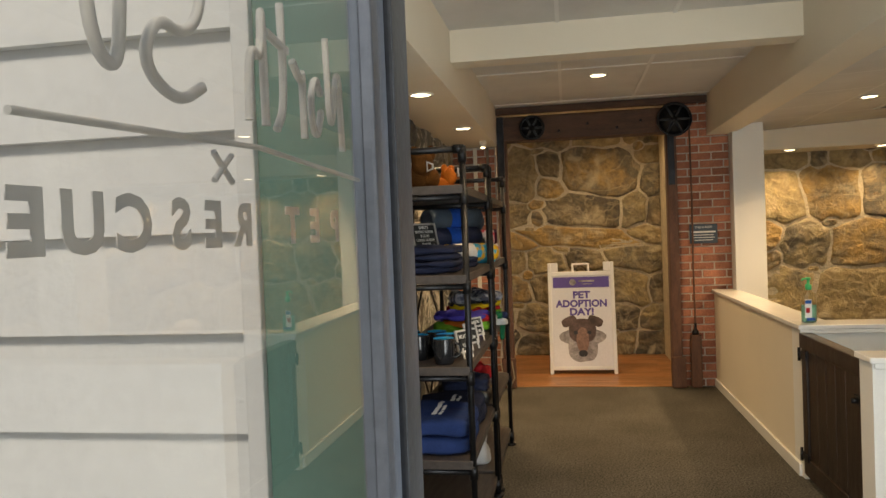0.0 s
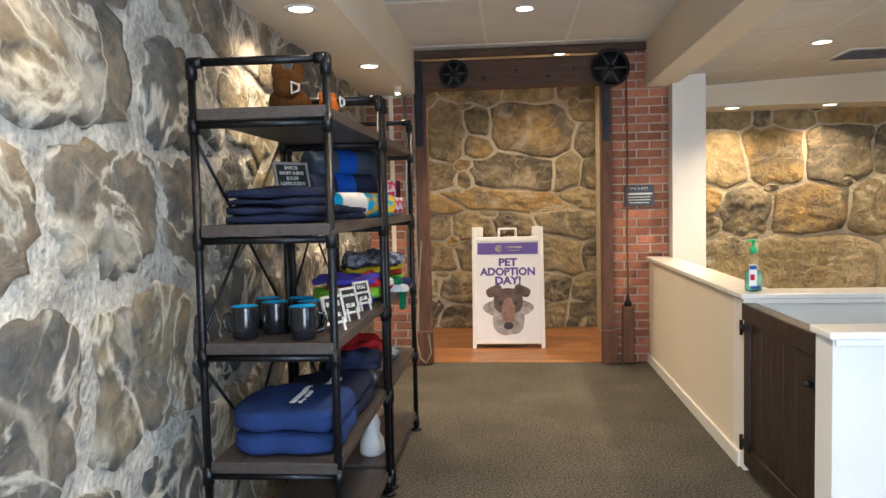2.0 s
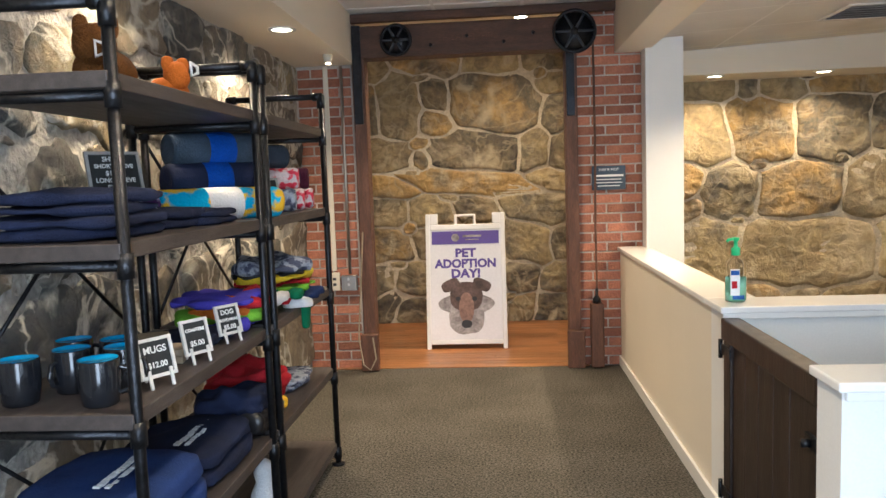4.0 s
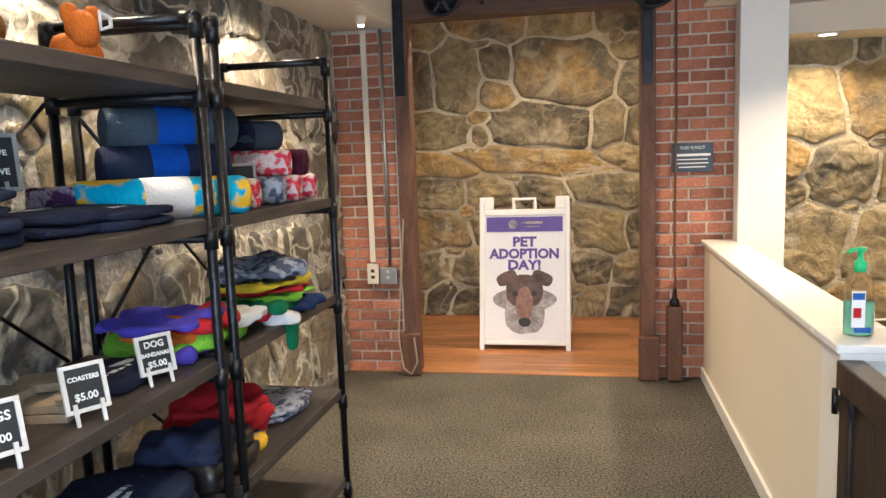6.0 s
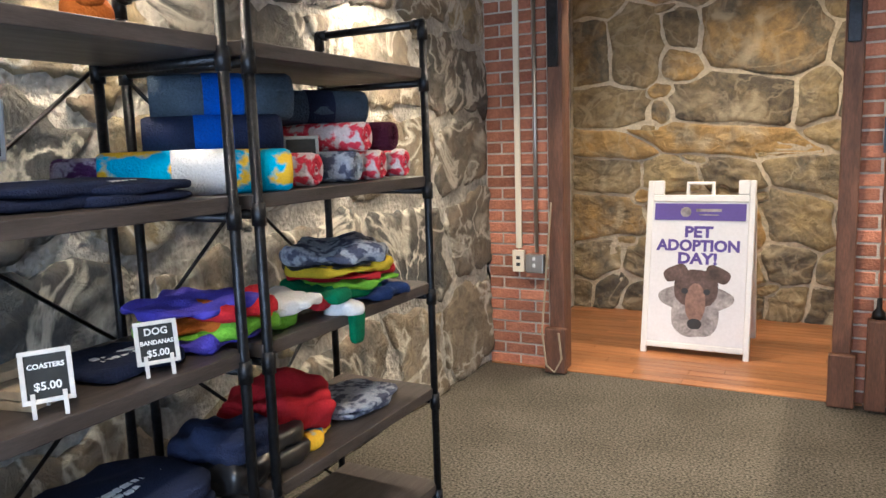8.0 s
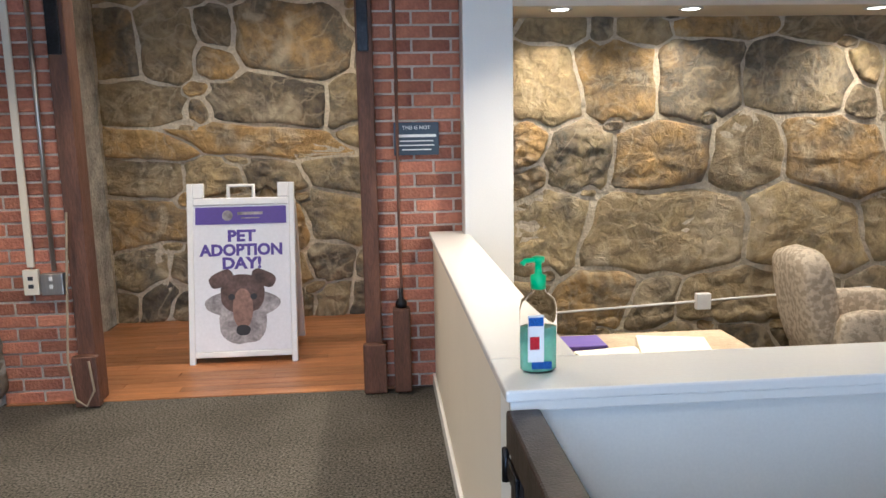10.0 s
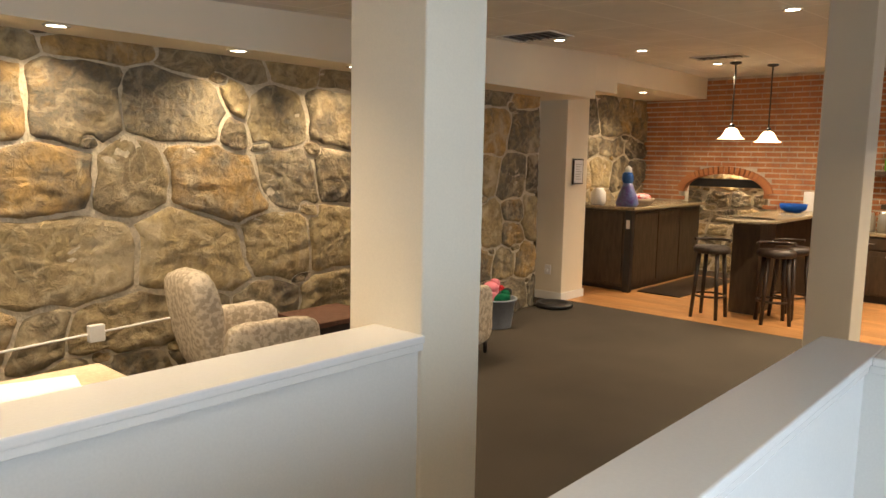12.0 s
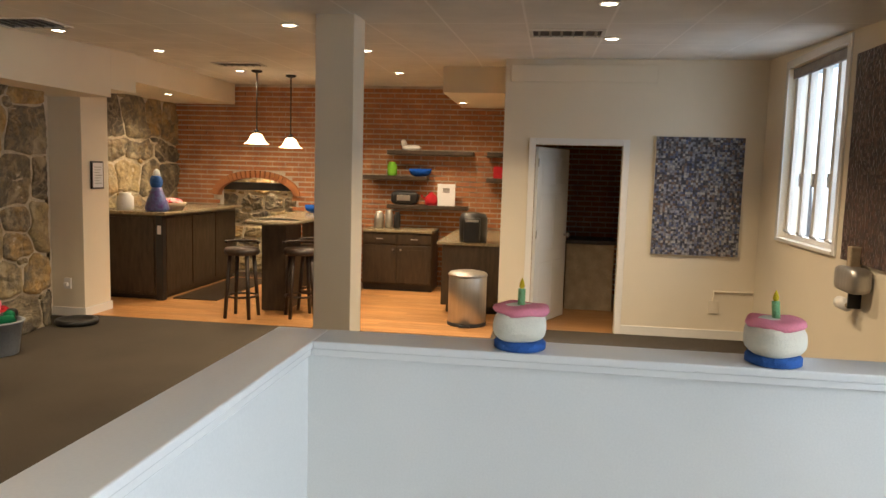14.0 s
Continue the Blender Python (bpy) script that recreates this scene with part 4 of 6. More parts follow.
add_box(bm, -0.02, 0.13, -0.001, 0.0008, 0.895, 0.912, 0, lean)
add_box(bm, -0.0, 0.11, -0.001, 0.0008, 0.872, 0.878, 0, lean)
bmesh.ops.create_circle(bm, cap_ends=True, segments=16, radius=0.032, matrix=lean @ Matrix.Translation((-0.08, -0.0005, 0.892)) @ pose(0, 0, 0, 90))
obj("band_mark", bm, M_PRINTGREY, sign)
for s, z in (("PET", 0.765), ("ADOPTION", 0.68), ("DAY!", 0.6)):
    text("poster_lettering", s, 0.094, lean @ Matrix.Translation((0, 0.0035, z)) @ pose(0, 0, 0, 90), M_PURPLE, sign, 0.002, "CENTER", 1.0 if s == "ADOPTION" else 1.1, 0.004)


def blot(name, cx, cz, rx, rz_, m, y, tilt=0, pw=2.0):
    bm = bmesh.new()
    vs = []
    for i in range(28):
        a = 2 * math.pi * i / 28
        c, s = math.cos(a), math.sin(a)
        k = (abs(c) ** pw + abs(s) ** pw) ** (-1 / pw) * (1 + 0.05 * noise.noise(Vector((c * 2, s * 2, cx * 9))))
        p = Matrix.Rotation(radians(tilt), 2) @ Vector((rx * k * c, rz_ * k * s))
        vs.append(bm.verts.new(lean @ Vector((cx + p.x, y, cz + p.y))))
    bm.faces.new(vs)
    obj(name, bm, m, sign)


blot("printed_shape", 0.0, 0.36, 0.225, 0.085, M_PRINTGREY, 0.0037)
blot("printed_shape", 0.0, 0.25, 0.14, 0.13, M_PRINTGREY, 0.0034, 0, 2.6)
blot("printed_shape", 0.0, 0.42, 0.13, 0.115, M_PRINTBROWN, 0.0032, 0, 2.6)
blot("printed_shape", 0.0, 0.33, 0.06, 0.12, M_PRINTTAN, 0.0028, 0, 2.2)
blot("printed_shape", 0.0, 0.2, 0.042, 0.032, M_INK, 0.0024, 0, 2.4)
for sx in (-1, 1):
    blot("printed_shape", sx * 0.065, 0.4, 0.02, 0.018, M_INK, 0.0024)
blot("printed_shape", -0.125, 0.51, 0.075, 0.045, M_PRINTBROWN, 0.0030, 25, 3)
blot("printed_shape", 0.125, 0.51, 0.075, 0.045, M_PRINTBROWN, 0.0030, -25, 3)

hoist = thing("timber_door_frame", "old brown timber frame with iron pulley wheels", "frame", (0.15, 6.6, 0))
box("lintel", -0.72, 0.8, -0.0, 0.16, 2.2, 2.42, M_BEAM, hoist, 0.012)
box("header", -0.8, 1.1, -0.02, 0.03, 2.44, 2.5, M_BEAM, hoist, 0.006)
for x0, x1 in ((-0.755, -0.665), (0.705, 0.79)):
    box("upright", x0, x1, -0.01, 0.12, 0.004, 2.2, M_BROWNWOOD, hoist, 0.008)
    box("iron_guide", x0 + 0.01, x1 - 0.02, -0.03, -0.01, 1.75, 2.42, M_IRON, hoist, 0.004)
    box("shoe", x0 - 0.015, x1 + 0.02, -0.06, -0.011, 0.004, 0.27, M_BROWNWOOD, hoist, 0.008)
for x, r in ((-0.43, 0.1), (0.77, 0.135)):
    wheel = rod("pulley", (x, -0.075, 2.3), (x, -0.02, 2.3), r, M_IRON, hoist, seg=32)
    rim_points = [(x + r * math.cos(i / 32 * 6.2832), -0.08, 2.3 + r * math.sin(i / 32 * 6.2832)) for i in range(32)]
    tube("pulley_rim", rim_points, 0.012, M_IRON, hoist, True)
    for k in range(6):
        rod("spoke", (x, -0.082, 2.3), (x + r * math.cos(k * 1.047), -0.082, 2.3 + r * math.sin(k * 1.047)), 0.009, M_ALU_DARK, hoist, seg=6)
    rod("hub", (x, -0.1, 2.3), (x, -0.02, 2.3), 0.024, M_IRON, hoist)
for k, x in enumerate((-0.2, 0.05, 0.3, 0.5)):
    rod("bolt", (x, -0.012, 2.27 + 0.05 * (k % 2)), (x, 0.0, 2.27 + 0.05 * (k % 2)), 0.012, M_IRON, hoist)
text("painted_lettering", "PHILADELPHIA", 0.06, pose(0.05, -0.001, 2.315, 90), M_BROWNWOOD, hoist, 0.0006)
tube("rope", [(0.895, -0.03, 2.3), (0.9, -0.032, 1.6), (0.895, -0.03, 1.0), (0.9, -0.03, 0.45)], 0.008, M_BROWNWOOD, hoist)
box("counterweight", 0.85, 0.94, -0.08, -0.005, 0.01, 0.46, M_BROWNWOOD, hoist, 0.012)
lathe("weight_cap", [(0.03, 0.46), (0.028, 0.49), (0.012, 0.51), (0.01, 0.56)], M_IRON, hoist, 12, (0.895, -0.04, 0))
tube("rope", [(-0.72, -0.06, 1.0), (-0.76, -0.065, 0.5), (-0.78, -0.07, 0.25), (-0.75, -0.09, 0.06), (-0.7, -0.09, 0.02), (-0.66, -0.08, 0.1), (-0.68, -0.07, 0.25)], 0.006, M_TAN, hoist)

plq = thing("plaque", "dark slate-blue wall plaque with small pale writing", "plaque", (1.147, 6.632, 1.32))
box("plate", -0.115, 0.115, -0.006, 0.004, -0.083, 0.083, M_SLATE, plq, 0.002)
for k, (w, h) in enumerate(((0.14, 0.014), (0.2, 0.014), (0.17, 0.006), (0.18, 0.006), (0.15, 0.006))):
    if k == 0:
        text("writing", "THIS IS NOT", 0.026, pose(0, -0.0065, 0.055, 90), M_LETTER, plq, 0.0005)
    else:
        box("writing_bar", -w / 2, w / 2, -0.0075, -0.006, 0.03 - k * 0.022, 0.03 - k * 0.022 + h, M_LETTER, plq, 0)
cond = thing("conduit", "cream wiring duct and grey steel conduit with switch boxes", "conduit", (-0.75, 6.62, 0))
box("duct", -0.07, -0.035, 0.0, 0.016, 0.72, 2.16, M_CREAM, cond, 0.003)
box("box_plate", -0.09, -0.015, -0.012, 0.014, 0.58, 0.71, M_CREAM, cond, 0.004)
rod("pipe", (0.06, 0.0, 0.7), (0.06, 0.0, 2.16), 0.011, M_STEEL, cond)
box("junction_box", 0.0, 0.11, -0.03, 0.014, 0.58, 0.69, M_STEEL, cond, 0.005)
for z in (0.615, 0.655):
    box("socket", -0.065, -0.04, -0.0135, -0.012, z, z + 0.02, M_INK, cond, 0)
    box("switch", 0.045, 0.06, -0.034, -0.03, z, z + 0.02, M_PLASTICWHITE, cond, 0)
spot = thing("spot_lamp", "small warm lit spot lamp in the soffit", "lamp", (-0.68, 6.2, 2.17))
lathe("body", [(0.03, 0), (0.03, -0.03), (0.02, -0.05), (0.018, -0.052)], M_CREAM, spot)
lathe("bulb", [(0.017, -0.053), (0.017, -0.06), (0.001, -0.064)], M_GLOW, spot)

# ---- gate and sanitiser ----
gate = thing("gate", "dark stained wooden panel gate with black iron hinges", "gate", (1.225, 3.4, 0))
for a, b, c, d, p, q in ((0.005, 0.83, 0.72, 0.8, -0.025, 0.045), (0.01, 0.82, 0.04, 0.14, -0.018, 0.018), (0.01, 0.09, 0.14, 0.72, -0.018, 0.018), (0.74, 0.82, 0.14, 0.72, -0.018, 0.018)):
    box("rail", p, q, a, b, c, d, M_DARKWOOD, gate, 0.006)
for k in range(5):
    box("panel_board", -0.008, 0.008, 0.09 + k * 0.13, 0.09 + (k + 1) * 0.13 - 0.004, 0.14, 0.72, M_DARKWOOD, gate, 0.003)
for z in (0.14, 0.68):
    box("hinge", -0.026, -0.018, 0.72, 0.825, z - 0.015, z + 0.025, M_IRON, gate, 0.003)
    rod("hinge_pin", (-0.026, 0.828, z - 0.03), (-0.026, 0.828, z + 0.04), 0.008, M_IRON, gate)
box("latch", -0.032, -0.018, -0.015, 0.06, 0.6, 0.64, M_IRON, gate, 0.004)
rod("latch_knob", (-0.055, 0.02, 0.62), (-0.03, 0.02, 0.62), 0.012, M_IRON, gate)
san = thing("soap_bottle", "clear pump bottle of green hand gel with label", "bottle", (1.29, 4.345, 0.84))
san.scale = (1.0, 1.0, 0.92)
lathe("bottle", [(0.034, 0.0), (0.04, 0.006), (0.04, 0.15), (0.036, 0.17), (0.018, 0.185), (0.014, 0.2)], M_CLEAR, san, 24, (0, 0, 0), 0.72)
lathe("gel", [(0.033, 0.003), (0.0385, 0.008), (0.0385, 0.105), (0.03, 0.106)], M_GEL, san, 24, (0, 0, 0), 0.72)
lathe("cap", [(0.016, 0.195), (0.017, 0.225), (0.008, 0.23), (0.007, 0.255), (0.013, 0.256), (0.014, 0.268), (0.008, 0.27)], M_PUMP, san, 16)
tube("nozzle", [(0, 0, 0.262), (-0.03, -0.012, 0.262), (-0.038, -0.015, 0.254)], 0.006, M_PUMP, san)
box("label", -0.028, 0.006, -0.0315, -0.0265, 0.03, 0.14, M_PLASTICWHITE, san, 0.001)
box("label_band", -0.027, 0.004, -0.0325, -0.0316, 0.115, 0.135, M_BLUEFELT, san, 0)
box("label_fruit", -0.024, -0.004, -0.0325, -0.0316, 0.06, 0.09, M_RED, san, 0)
box("label_band", -0.02, 0.022, -0.0325, -0.0285, 0.014, 0.03, M_BLUEFELT, san, 0)

# ---- lower room: chairs, desk, tub ----
def armchair(x, y, rz):
    e = thing("armchair", "cream woven fabric armchair with rolled arms", "armchair", (x, y, LOW), "cream armchairs", rz)
    e.scale = (0.92, 0.92, 0.95)
    soft_box("seat", -0.3, 0.42, -0.27, 0.27, 0.2, 0.5, M_CHAIR, e, 0.01, 1, 7, 5)
    bm_ob = soft_box("backrest", -0.12, 0.12, -0.3, 0.3, 0.0, 0.72, M_CHAIR, e, 0.012, 2, 7, 4)
    bm_ob.matrix_basis = pose(-0.36, 0, 0.3, 0, -12, 0)
    for s in (-1, 1):
        soft_box("arm", -0.38, 0.36, s * 0.34 - 0.075, s * 0.34 + 0.075, 0.12, 0.66, M_CHAIR, e, 0.01, 4 + s, 7, 5)
        for px in (-0.33, 0.33):
            rod("leg", (px, s * 0.33, 0), (px, s * 0.33, 0.13), 0.018, M_DARKWOOD, e, 0.026)
    return e


a0 = armchair(3.98, 7.08, -8)
copy_thing(a0, pose(5.78, 6.98, LOW, 0, 0, 8))
st = thing("side_table", "low brown wooden side table", "table", (4.7, 7.15, LOW))
box("top", -0.3, 0.3, -0.25, 0.25, 0.46, 0.5, M_BROWNWOOD, st, 0.006)
box("apron", -0.28, 0.28, -0.23, 0.23, 0.3, 0.46, M_DARKWOOD, st, 0.004)
for sx in (-0.26, 0.26):
    for sy in (-0.21, 0.21):
        box("leg", sx - 0.025, sx + 0.025, sy - 0.025, sy + 0.025, 0, 0.3, M_DARKWOOD, st, 0.004)
desk = thing("desk", "pale cream writing desk behind the half wall", "desk", (1.95, 5.25, LOW))
box("top", -0.5, 0.35, -0.35, 0.35, 0.87, 0.9, M_TAN, desk, 0.006)
for sx in (-0.47, 0.32):
    box("side", sx - 0.015, sx + 0.015, -0.33, 0.33, 0, 0.87, M_TAN, desk, 0.003)
for k, (x, y, w, d, rz) in enumerate(((1.75, 5.15, 0.23, 0.3, 8), (1.95, 5.2, 0.24, 0.31, -14))):
    f = thing("folder", "cream card folder lying on the desk", "folder", (x, y, LOW + 0.9), "cream folders", rz)
    box("cover", -w / 2, w / 2, -d / 2, d / 2, 0, 0.035 + 0.02 * k, M_CREAMFELT, f, 0.004)
    box("tab", -w / 2 + 0.02, -w / 2 + 0.1, d / 2, d / 2 + 0.015, 0.015, 0.02, M_CREAMFELT, f, 0.001)
pen = thing("book", "purple book lying on the desk", "book", (1.66, 5.42, LOW + 0.9))
box("cover", -0.1, 0.1, -0.07, 0.07, 0, 0.03, M_PURPLE, pen, 0.004)
box("pages", -0.095, 0.103, -0.066, 0.066, 0.005, 0.025, M_TAN, pen, 0.001)
cab = thing("cable_duct", "thin white cable duct with socket on the stone wall", "socket", (3.1, 7.53, 0.19))
rod("duct", (-1.1, 0.02, -0.05), (1.2, 0.02, 0.05), 0.008, M_PLASTICWHITE, cab, seg=8)
box("socket_box", -0.05, 0.05, -0.02, 0.03, -0.055, 0.055, M_PLASTICWHITE, cab, 0.005)
tub = thing("toy_tub", "grey plastic tub heaped with soft toys", "tub", (7.0, 7.3, LOW))
lathe("tub_body", [(0.17, 0), (0.175, 0.01), (0.21, 0.28), (0.23, 0.285), (0.23, 0.3), (0.2, 0.3), (0.19, 0.25)], M_TUB, tub)
for k, (x, y, z, m) in enumerate(((-0.08, 0, 0.32, M_PINK), (0.06, -0.06, 0.3, M_BLACK), (0.0, 0.08, 0.34, M_WHITECLOTH), (0.1, 0.06, 0.31, M_RED), (-0.02, -0.1, 0.3, M_GREEN), (-0.05, 0.02, 0.4, M_PINK))):
    t = thing("soft_toy", "small coloured plush toy in the tub", "soft toy", (7.0 + x, 7.3 + y, LOW + z - 0.06), "toys in the tub")
    soft_box("toy_body", -0.09, 0.09, -0.07, 0.07, 0, 0.12, m, t, 0.02, k, 5, 2.3)
    soft_box("toy_head", 0.02, 0.11, -0.05, 0.05, 0.06, 0.15, m, t, 0.01, k + 5, 4, 2.2)
pic = thing("picture_frame", "dark framed white notice on the pilaster", "picture", (8.9, 7.552, 1.22))
box("frame", -0.11, 0.11, -0.016, 0.004, -0.155, 0.155, M_DARKWOOD, pic, 0.004)
box("paper", -0.092, 0.092, -0.0185, -0.016, -0.137, 0.137, M_POSTER, pic, 0)
for k in range(7):
    box("writing_bar", -0.065, 0.065 - 0.02 * (k % 3), -0.0195, -0.0186, 0.085 - k * 0.03, 0.092 - k * 0.03, M_PRINTGREY, pic, 0)
wc = thing("wall_socket", "white wall socket with plug", "socket", (8.635, 7.75, 0.02))
box("plate", -0.012, 0.012, -0.04, 0.04, -0.06, 0.06, M_PLASTICWHITE, wc, 0.004)
box("plug", -0.05, -0.012, -0.02, 0.025, -0.03, 0.01, M_PLASTICWHITE, wc, 0.006)
foot = thing("floor_mat", "small dark round pet bed at the stone wall", "pet bed", (8.3, 7.42, LOW))
lathe("bed", [(0.2, 0), (0.22, 0.02), (0.21, 0.055), (0.17, 0.06), (0.15, 0.035)], M_BLACK, foot)


def vent(x, y, z, w, d):
    e = thing("air_vent", "metal louvred air vent in the ceiling", "air vent", (x, y, z), "ceiling air vents")
    bm = bmesh.new()
    for a, b, c, f in ((-w, w, -d, -d + 0.03), (-w, w, d - 0.03, d), (-w, -w + 0.03, -d + 0.03, d - 0.03), (w - 0.03, w, -d + 0.03, d - 0.03)):
        add_box(bm, a, b, c, f, -0.012, 0, 0.002)
    obj("rim", bm, M_TRIM, e)
    for k in range(6):
        y0 = -d + 0.03 + (2 * d - 0.06) * (k + 0.5) / 6
        box("slat", -w + 0.03, w - 0.03, -0.014, 0.014, -0.002, 0.001, M_GREYFRAME, e, 0, pose(0, y0, -0.006, 35))
    # flat black sheet stands in for the shade inside the duct
    box("dark_backing", -w + 0.03, w - 0.03, -d + 0.03, d - 0.03, -0.002, 0.002, M_INK, e, 0)
    return e


vent(7.35, 2.42, ceil_z(7.35) - 0.006, 0.15, 0.3)
vent(6.8, 6.78, ceil_z(6.8) - 0.006, 0.2, 0.3)
vent(2.65, 6.2, ceil_z(2.65) - 0.006, 0.22, 0.22)
vent(9.9, 6.3, ceil_z(9.9) - 0.006, 0.15, 0.3)

# ---- bar, kitchen ----
bar = thing("bar_counter", "dark stained bar counter with a speckled stone top", "bar", (9.8, 7.28, LOW))
box("body", 0.0, 2.2, 0.0, 0.96, 0.06, 1.08, M_CABINET, bar, 0.004)
box("plinth", 0.05, 2.2, 0.04, 0.96, 0.0, 0.06, M_BLACK, bar, 0.002)
box("corner_post", -0.03, 0.06, -0.03, 0.06, 0.0, 1.08, M_BLACK, bar, 0.004)
box("power_socket", -0.034, -0.03, -0.01, 0.04, 0.84, 0.95, M_PLASTICWHITE, bar, 0.001)
for k in range(3):
    box("front_panel", 0.1 + 0.7 * k, 0.76 + 0.7 * k, -0.012, 0.0, 0.1, 1.04, M_CABINET, bar, 0.004)
box("end_panel", -0.012, 0.0, 0.1, 0.92, 0.1, 1.04, M_CABINET, bar, 0.004)
box("top", -0.1, 2.24, -0.1, 0.98, 1.08, 1.12, M_COUNTER, bar, 0.008)
# thin dark slab added over the darker stretch of floor along the bar
dark_slab = thing("floor_mat", "thin dark brown slab on the floor along the bar", "mat", (9.95, 6.62, LOW + 0.003))
box("slab_body", 0, 1.9, 0, 0.6, 0, 0.012, M_DARKWOOD, dark_slab, 0.005)
# black plate added across the dark gap under the arch top
dark_band = thing("lintel", "black band under the brick arch", "lintel", (X_BACK + 0.06, 6.4, 1.0))
box("black_plate", 0, 0.05, 0, 1.12, 0, 0.12, M_BLACK, dark_band, 0.01)
pen2 = thing("bar_peninsula", "dark pedestal breakfast bar with rounded stone top", "bar table", (10.0, 5.75, LOW))
box("top", -0.45, 2.03, -0.36, 0.3, 1.05, 1.09, M_COUNTER, pen2, 0.01)
lathe("top_end", [(0.3, 1.05), (0.335, 1.055), (0.335, 1.085), (0.3, 1.09)], M_COUNTER, pen2, 28, (-0.45, -0.03, 0))
box("pedestal", -0.45, 0.1, -0.18, 0.12, 0.0, 1.05, M_CABINET, pen2, 0.006)
box("pedestal", 1.4, 2.0, -0.3, 0.25, 0.0, 1.05, M_CABINET, pen2, 0.006)


def stool(x, y):
    e = thing("bar_stool", "dark wooden bar stool with padded round seat", "bar stool", (x, y, LOW), "bar stools")
    lathe("seat", [(0.15, 0.72), (0.19, 0.725), (0.2, 0.76), (0.18, 0.8), (0.05, 0.81)], M_DARKWOOD, e)
    tube("ring", [(0.17 * math.cos(i / 20 * 6.2832), 0.17 * math.sin(i / 20 * 6.2832), 0.25) for i in range(20)], 0.012, M_DARKWOOD, e, True)
    tube("low_back", [(0.19 * math.cos(a), 0.19 * math.sin(a), 0.86) for a in np.linspace(-1.6, 1.6, 12)], 0.016, M_DARKWOOD, e)
    for k in range(4):
        a = 0.785 + k * 1.5708
        rod("leg", (0.2 * math.cos(a), 0.2 * math.sin(a), 0), (0.14 * math.cos(a), 0.14 * math.sin(a), 0.73), 0.02, M_DARKWOOD, e, 0.024)
    return e


s0 = stool(9.1, 5.92)
copy_thing(s0, pose(9.3, 5.3, LOW, 0, 0, 30))
copy_thing(s0, pose(9.75, 5.27, LOW, 0, 0, 70))


def pendant(x, y, zc, zb):
    e = thing("pendant_lamp", "lit frosted glass bell pendant on a dark rod", "lamp", (x, y, zc), "pendant lamps")
    L = zc - zb
    lathe("canopy", [(0.07, 0), (0.07, -0.02), (0.02, -0.035)], M_IRON, e)
    rod("stem", (0, 0, -0.03), (0, 0, -L + 0.16), 0.009, M_IRON, e)
    lathe("socket", [(0.02, -L + 0.19), (0.032, -L + 0.17), (0.032, -L + 0.13)], M_IRON, e)
    lathe("shade", [(0.03, -L + 0.14), (0.07, -L + 0.12), (0.1, -L + 0.06), (0.125, -L + 0.02), (0.165, -L), (0.155, -L), (0.115, -L + 0.025), (0.09, -L + 0.06), (0.06, -L + 0.11)], M_SHADE, e)
    ld = bpy.data.lights.new("pendant_light", "POINT")
    ld.energy, ld.color, ld.shadow_soft_size = 10, WARM, 0.05
    lo = new("light", ld)
    lo.parent = e
    lo.matrix_basis = pose(0, 0, -L - 0.03)
    return e


pendant(10.5, 6.32, ceil_z(10.5), 1.66)
pendant(10.95, 6.02, ceil_z(10.95), 1.63)


def cabinet(x, y0, y1):
    e = thing("base_cabinet", "dark stained base cabinet with steel knobs and stone top", "cabinet", (x, y0, LOW), "kitchen base cabinets")
    L = y1 - y0
    box("body", 0, 0.6, 0, L, 0.1, 0.84, M_CABINET, e, 0.003)
    box("toe_kick", 0.06, 0.6, 0, L, 0, 0.1, M_BLACK, e, 0)
    for k in range(2):
        a, b = k * L / 2 + 0.015, (k + 1) * L / 2 - 0.015
        box("drawer", -0.018, 0, a, b, 0.68, 0.82, M_CABINET, e, 0.004)
        box("door", -0.018, 0, a, b, 0.12, 0.66, M_CABINET, e, 0.004)
        box("door_panel", -0.022, -0.018, a + 0.06, b - 0.06, 0.18, 0.6, M_CABINET, e, 0.002)
        rod("pull", (-0.035, (a + b) / 2 - 0.05, 0.75), (-0.035, (a + b) / 2 + 0.05, 0.75), 0.006, M_STEEL, e, seg=8)
        rod("knob", (-0.04, b - 0.04 if k == 0 else a + 0.04, 0.6), (-0.018, b - 0.04 if k == 0 else a + 0.04, 0.6), 0.014, M_STEEL, e, seg=10)
    box("worktop", -0.03, 0.63, -0.002, L + 0.002, 0.84, 0.875, M_COUNTER, e, 0.004)
    return e


cabinet(11.4, 4.1, 5.1)
side = thing("side_cabinet", "dark base cabinet with stone top against the partition", "cabinet", (10.0, 3.04, LOW))
box("body", 0, 2.02, 0, 0.72, 0.1, 0.84, M_CABINET, side, 0.003)
box("toe_kick", 0.06, 2.02, 0, 0.66, 0, 0.1, M_BLACK, side, 0)
box("worktop", -0.03, 2.03, 0, 0.78, 0.84, 0.875, M_COUNTER, side, 0.004)
for y0, y1, z in ((3.6, 4.86, 1.66), (4.26, 5.24, 1.29), (3.66, 4.85, 0.87), (3.1, 3.4, 1.66), (3.1, 3.4, 1.29)):
    sh = thing("floating_shelf", "thick dark floating shelf on the brick wall", "shelf", (12.04, y0, z), "floating shelves")
    box("board", -0.25, 0, 0, y1 - y0, -0.06, 0.0, M_CABINET, sh, 0.006)


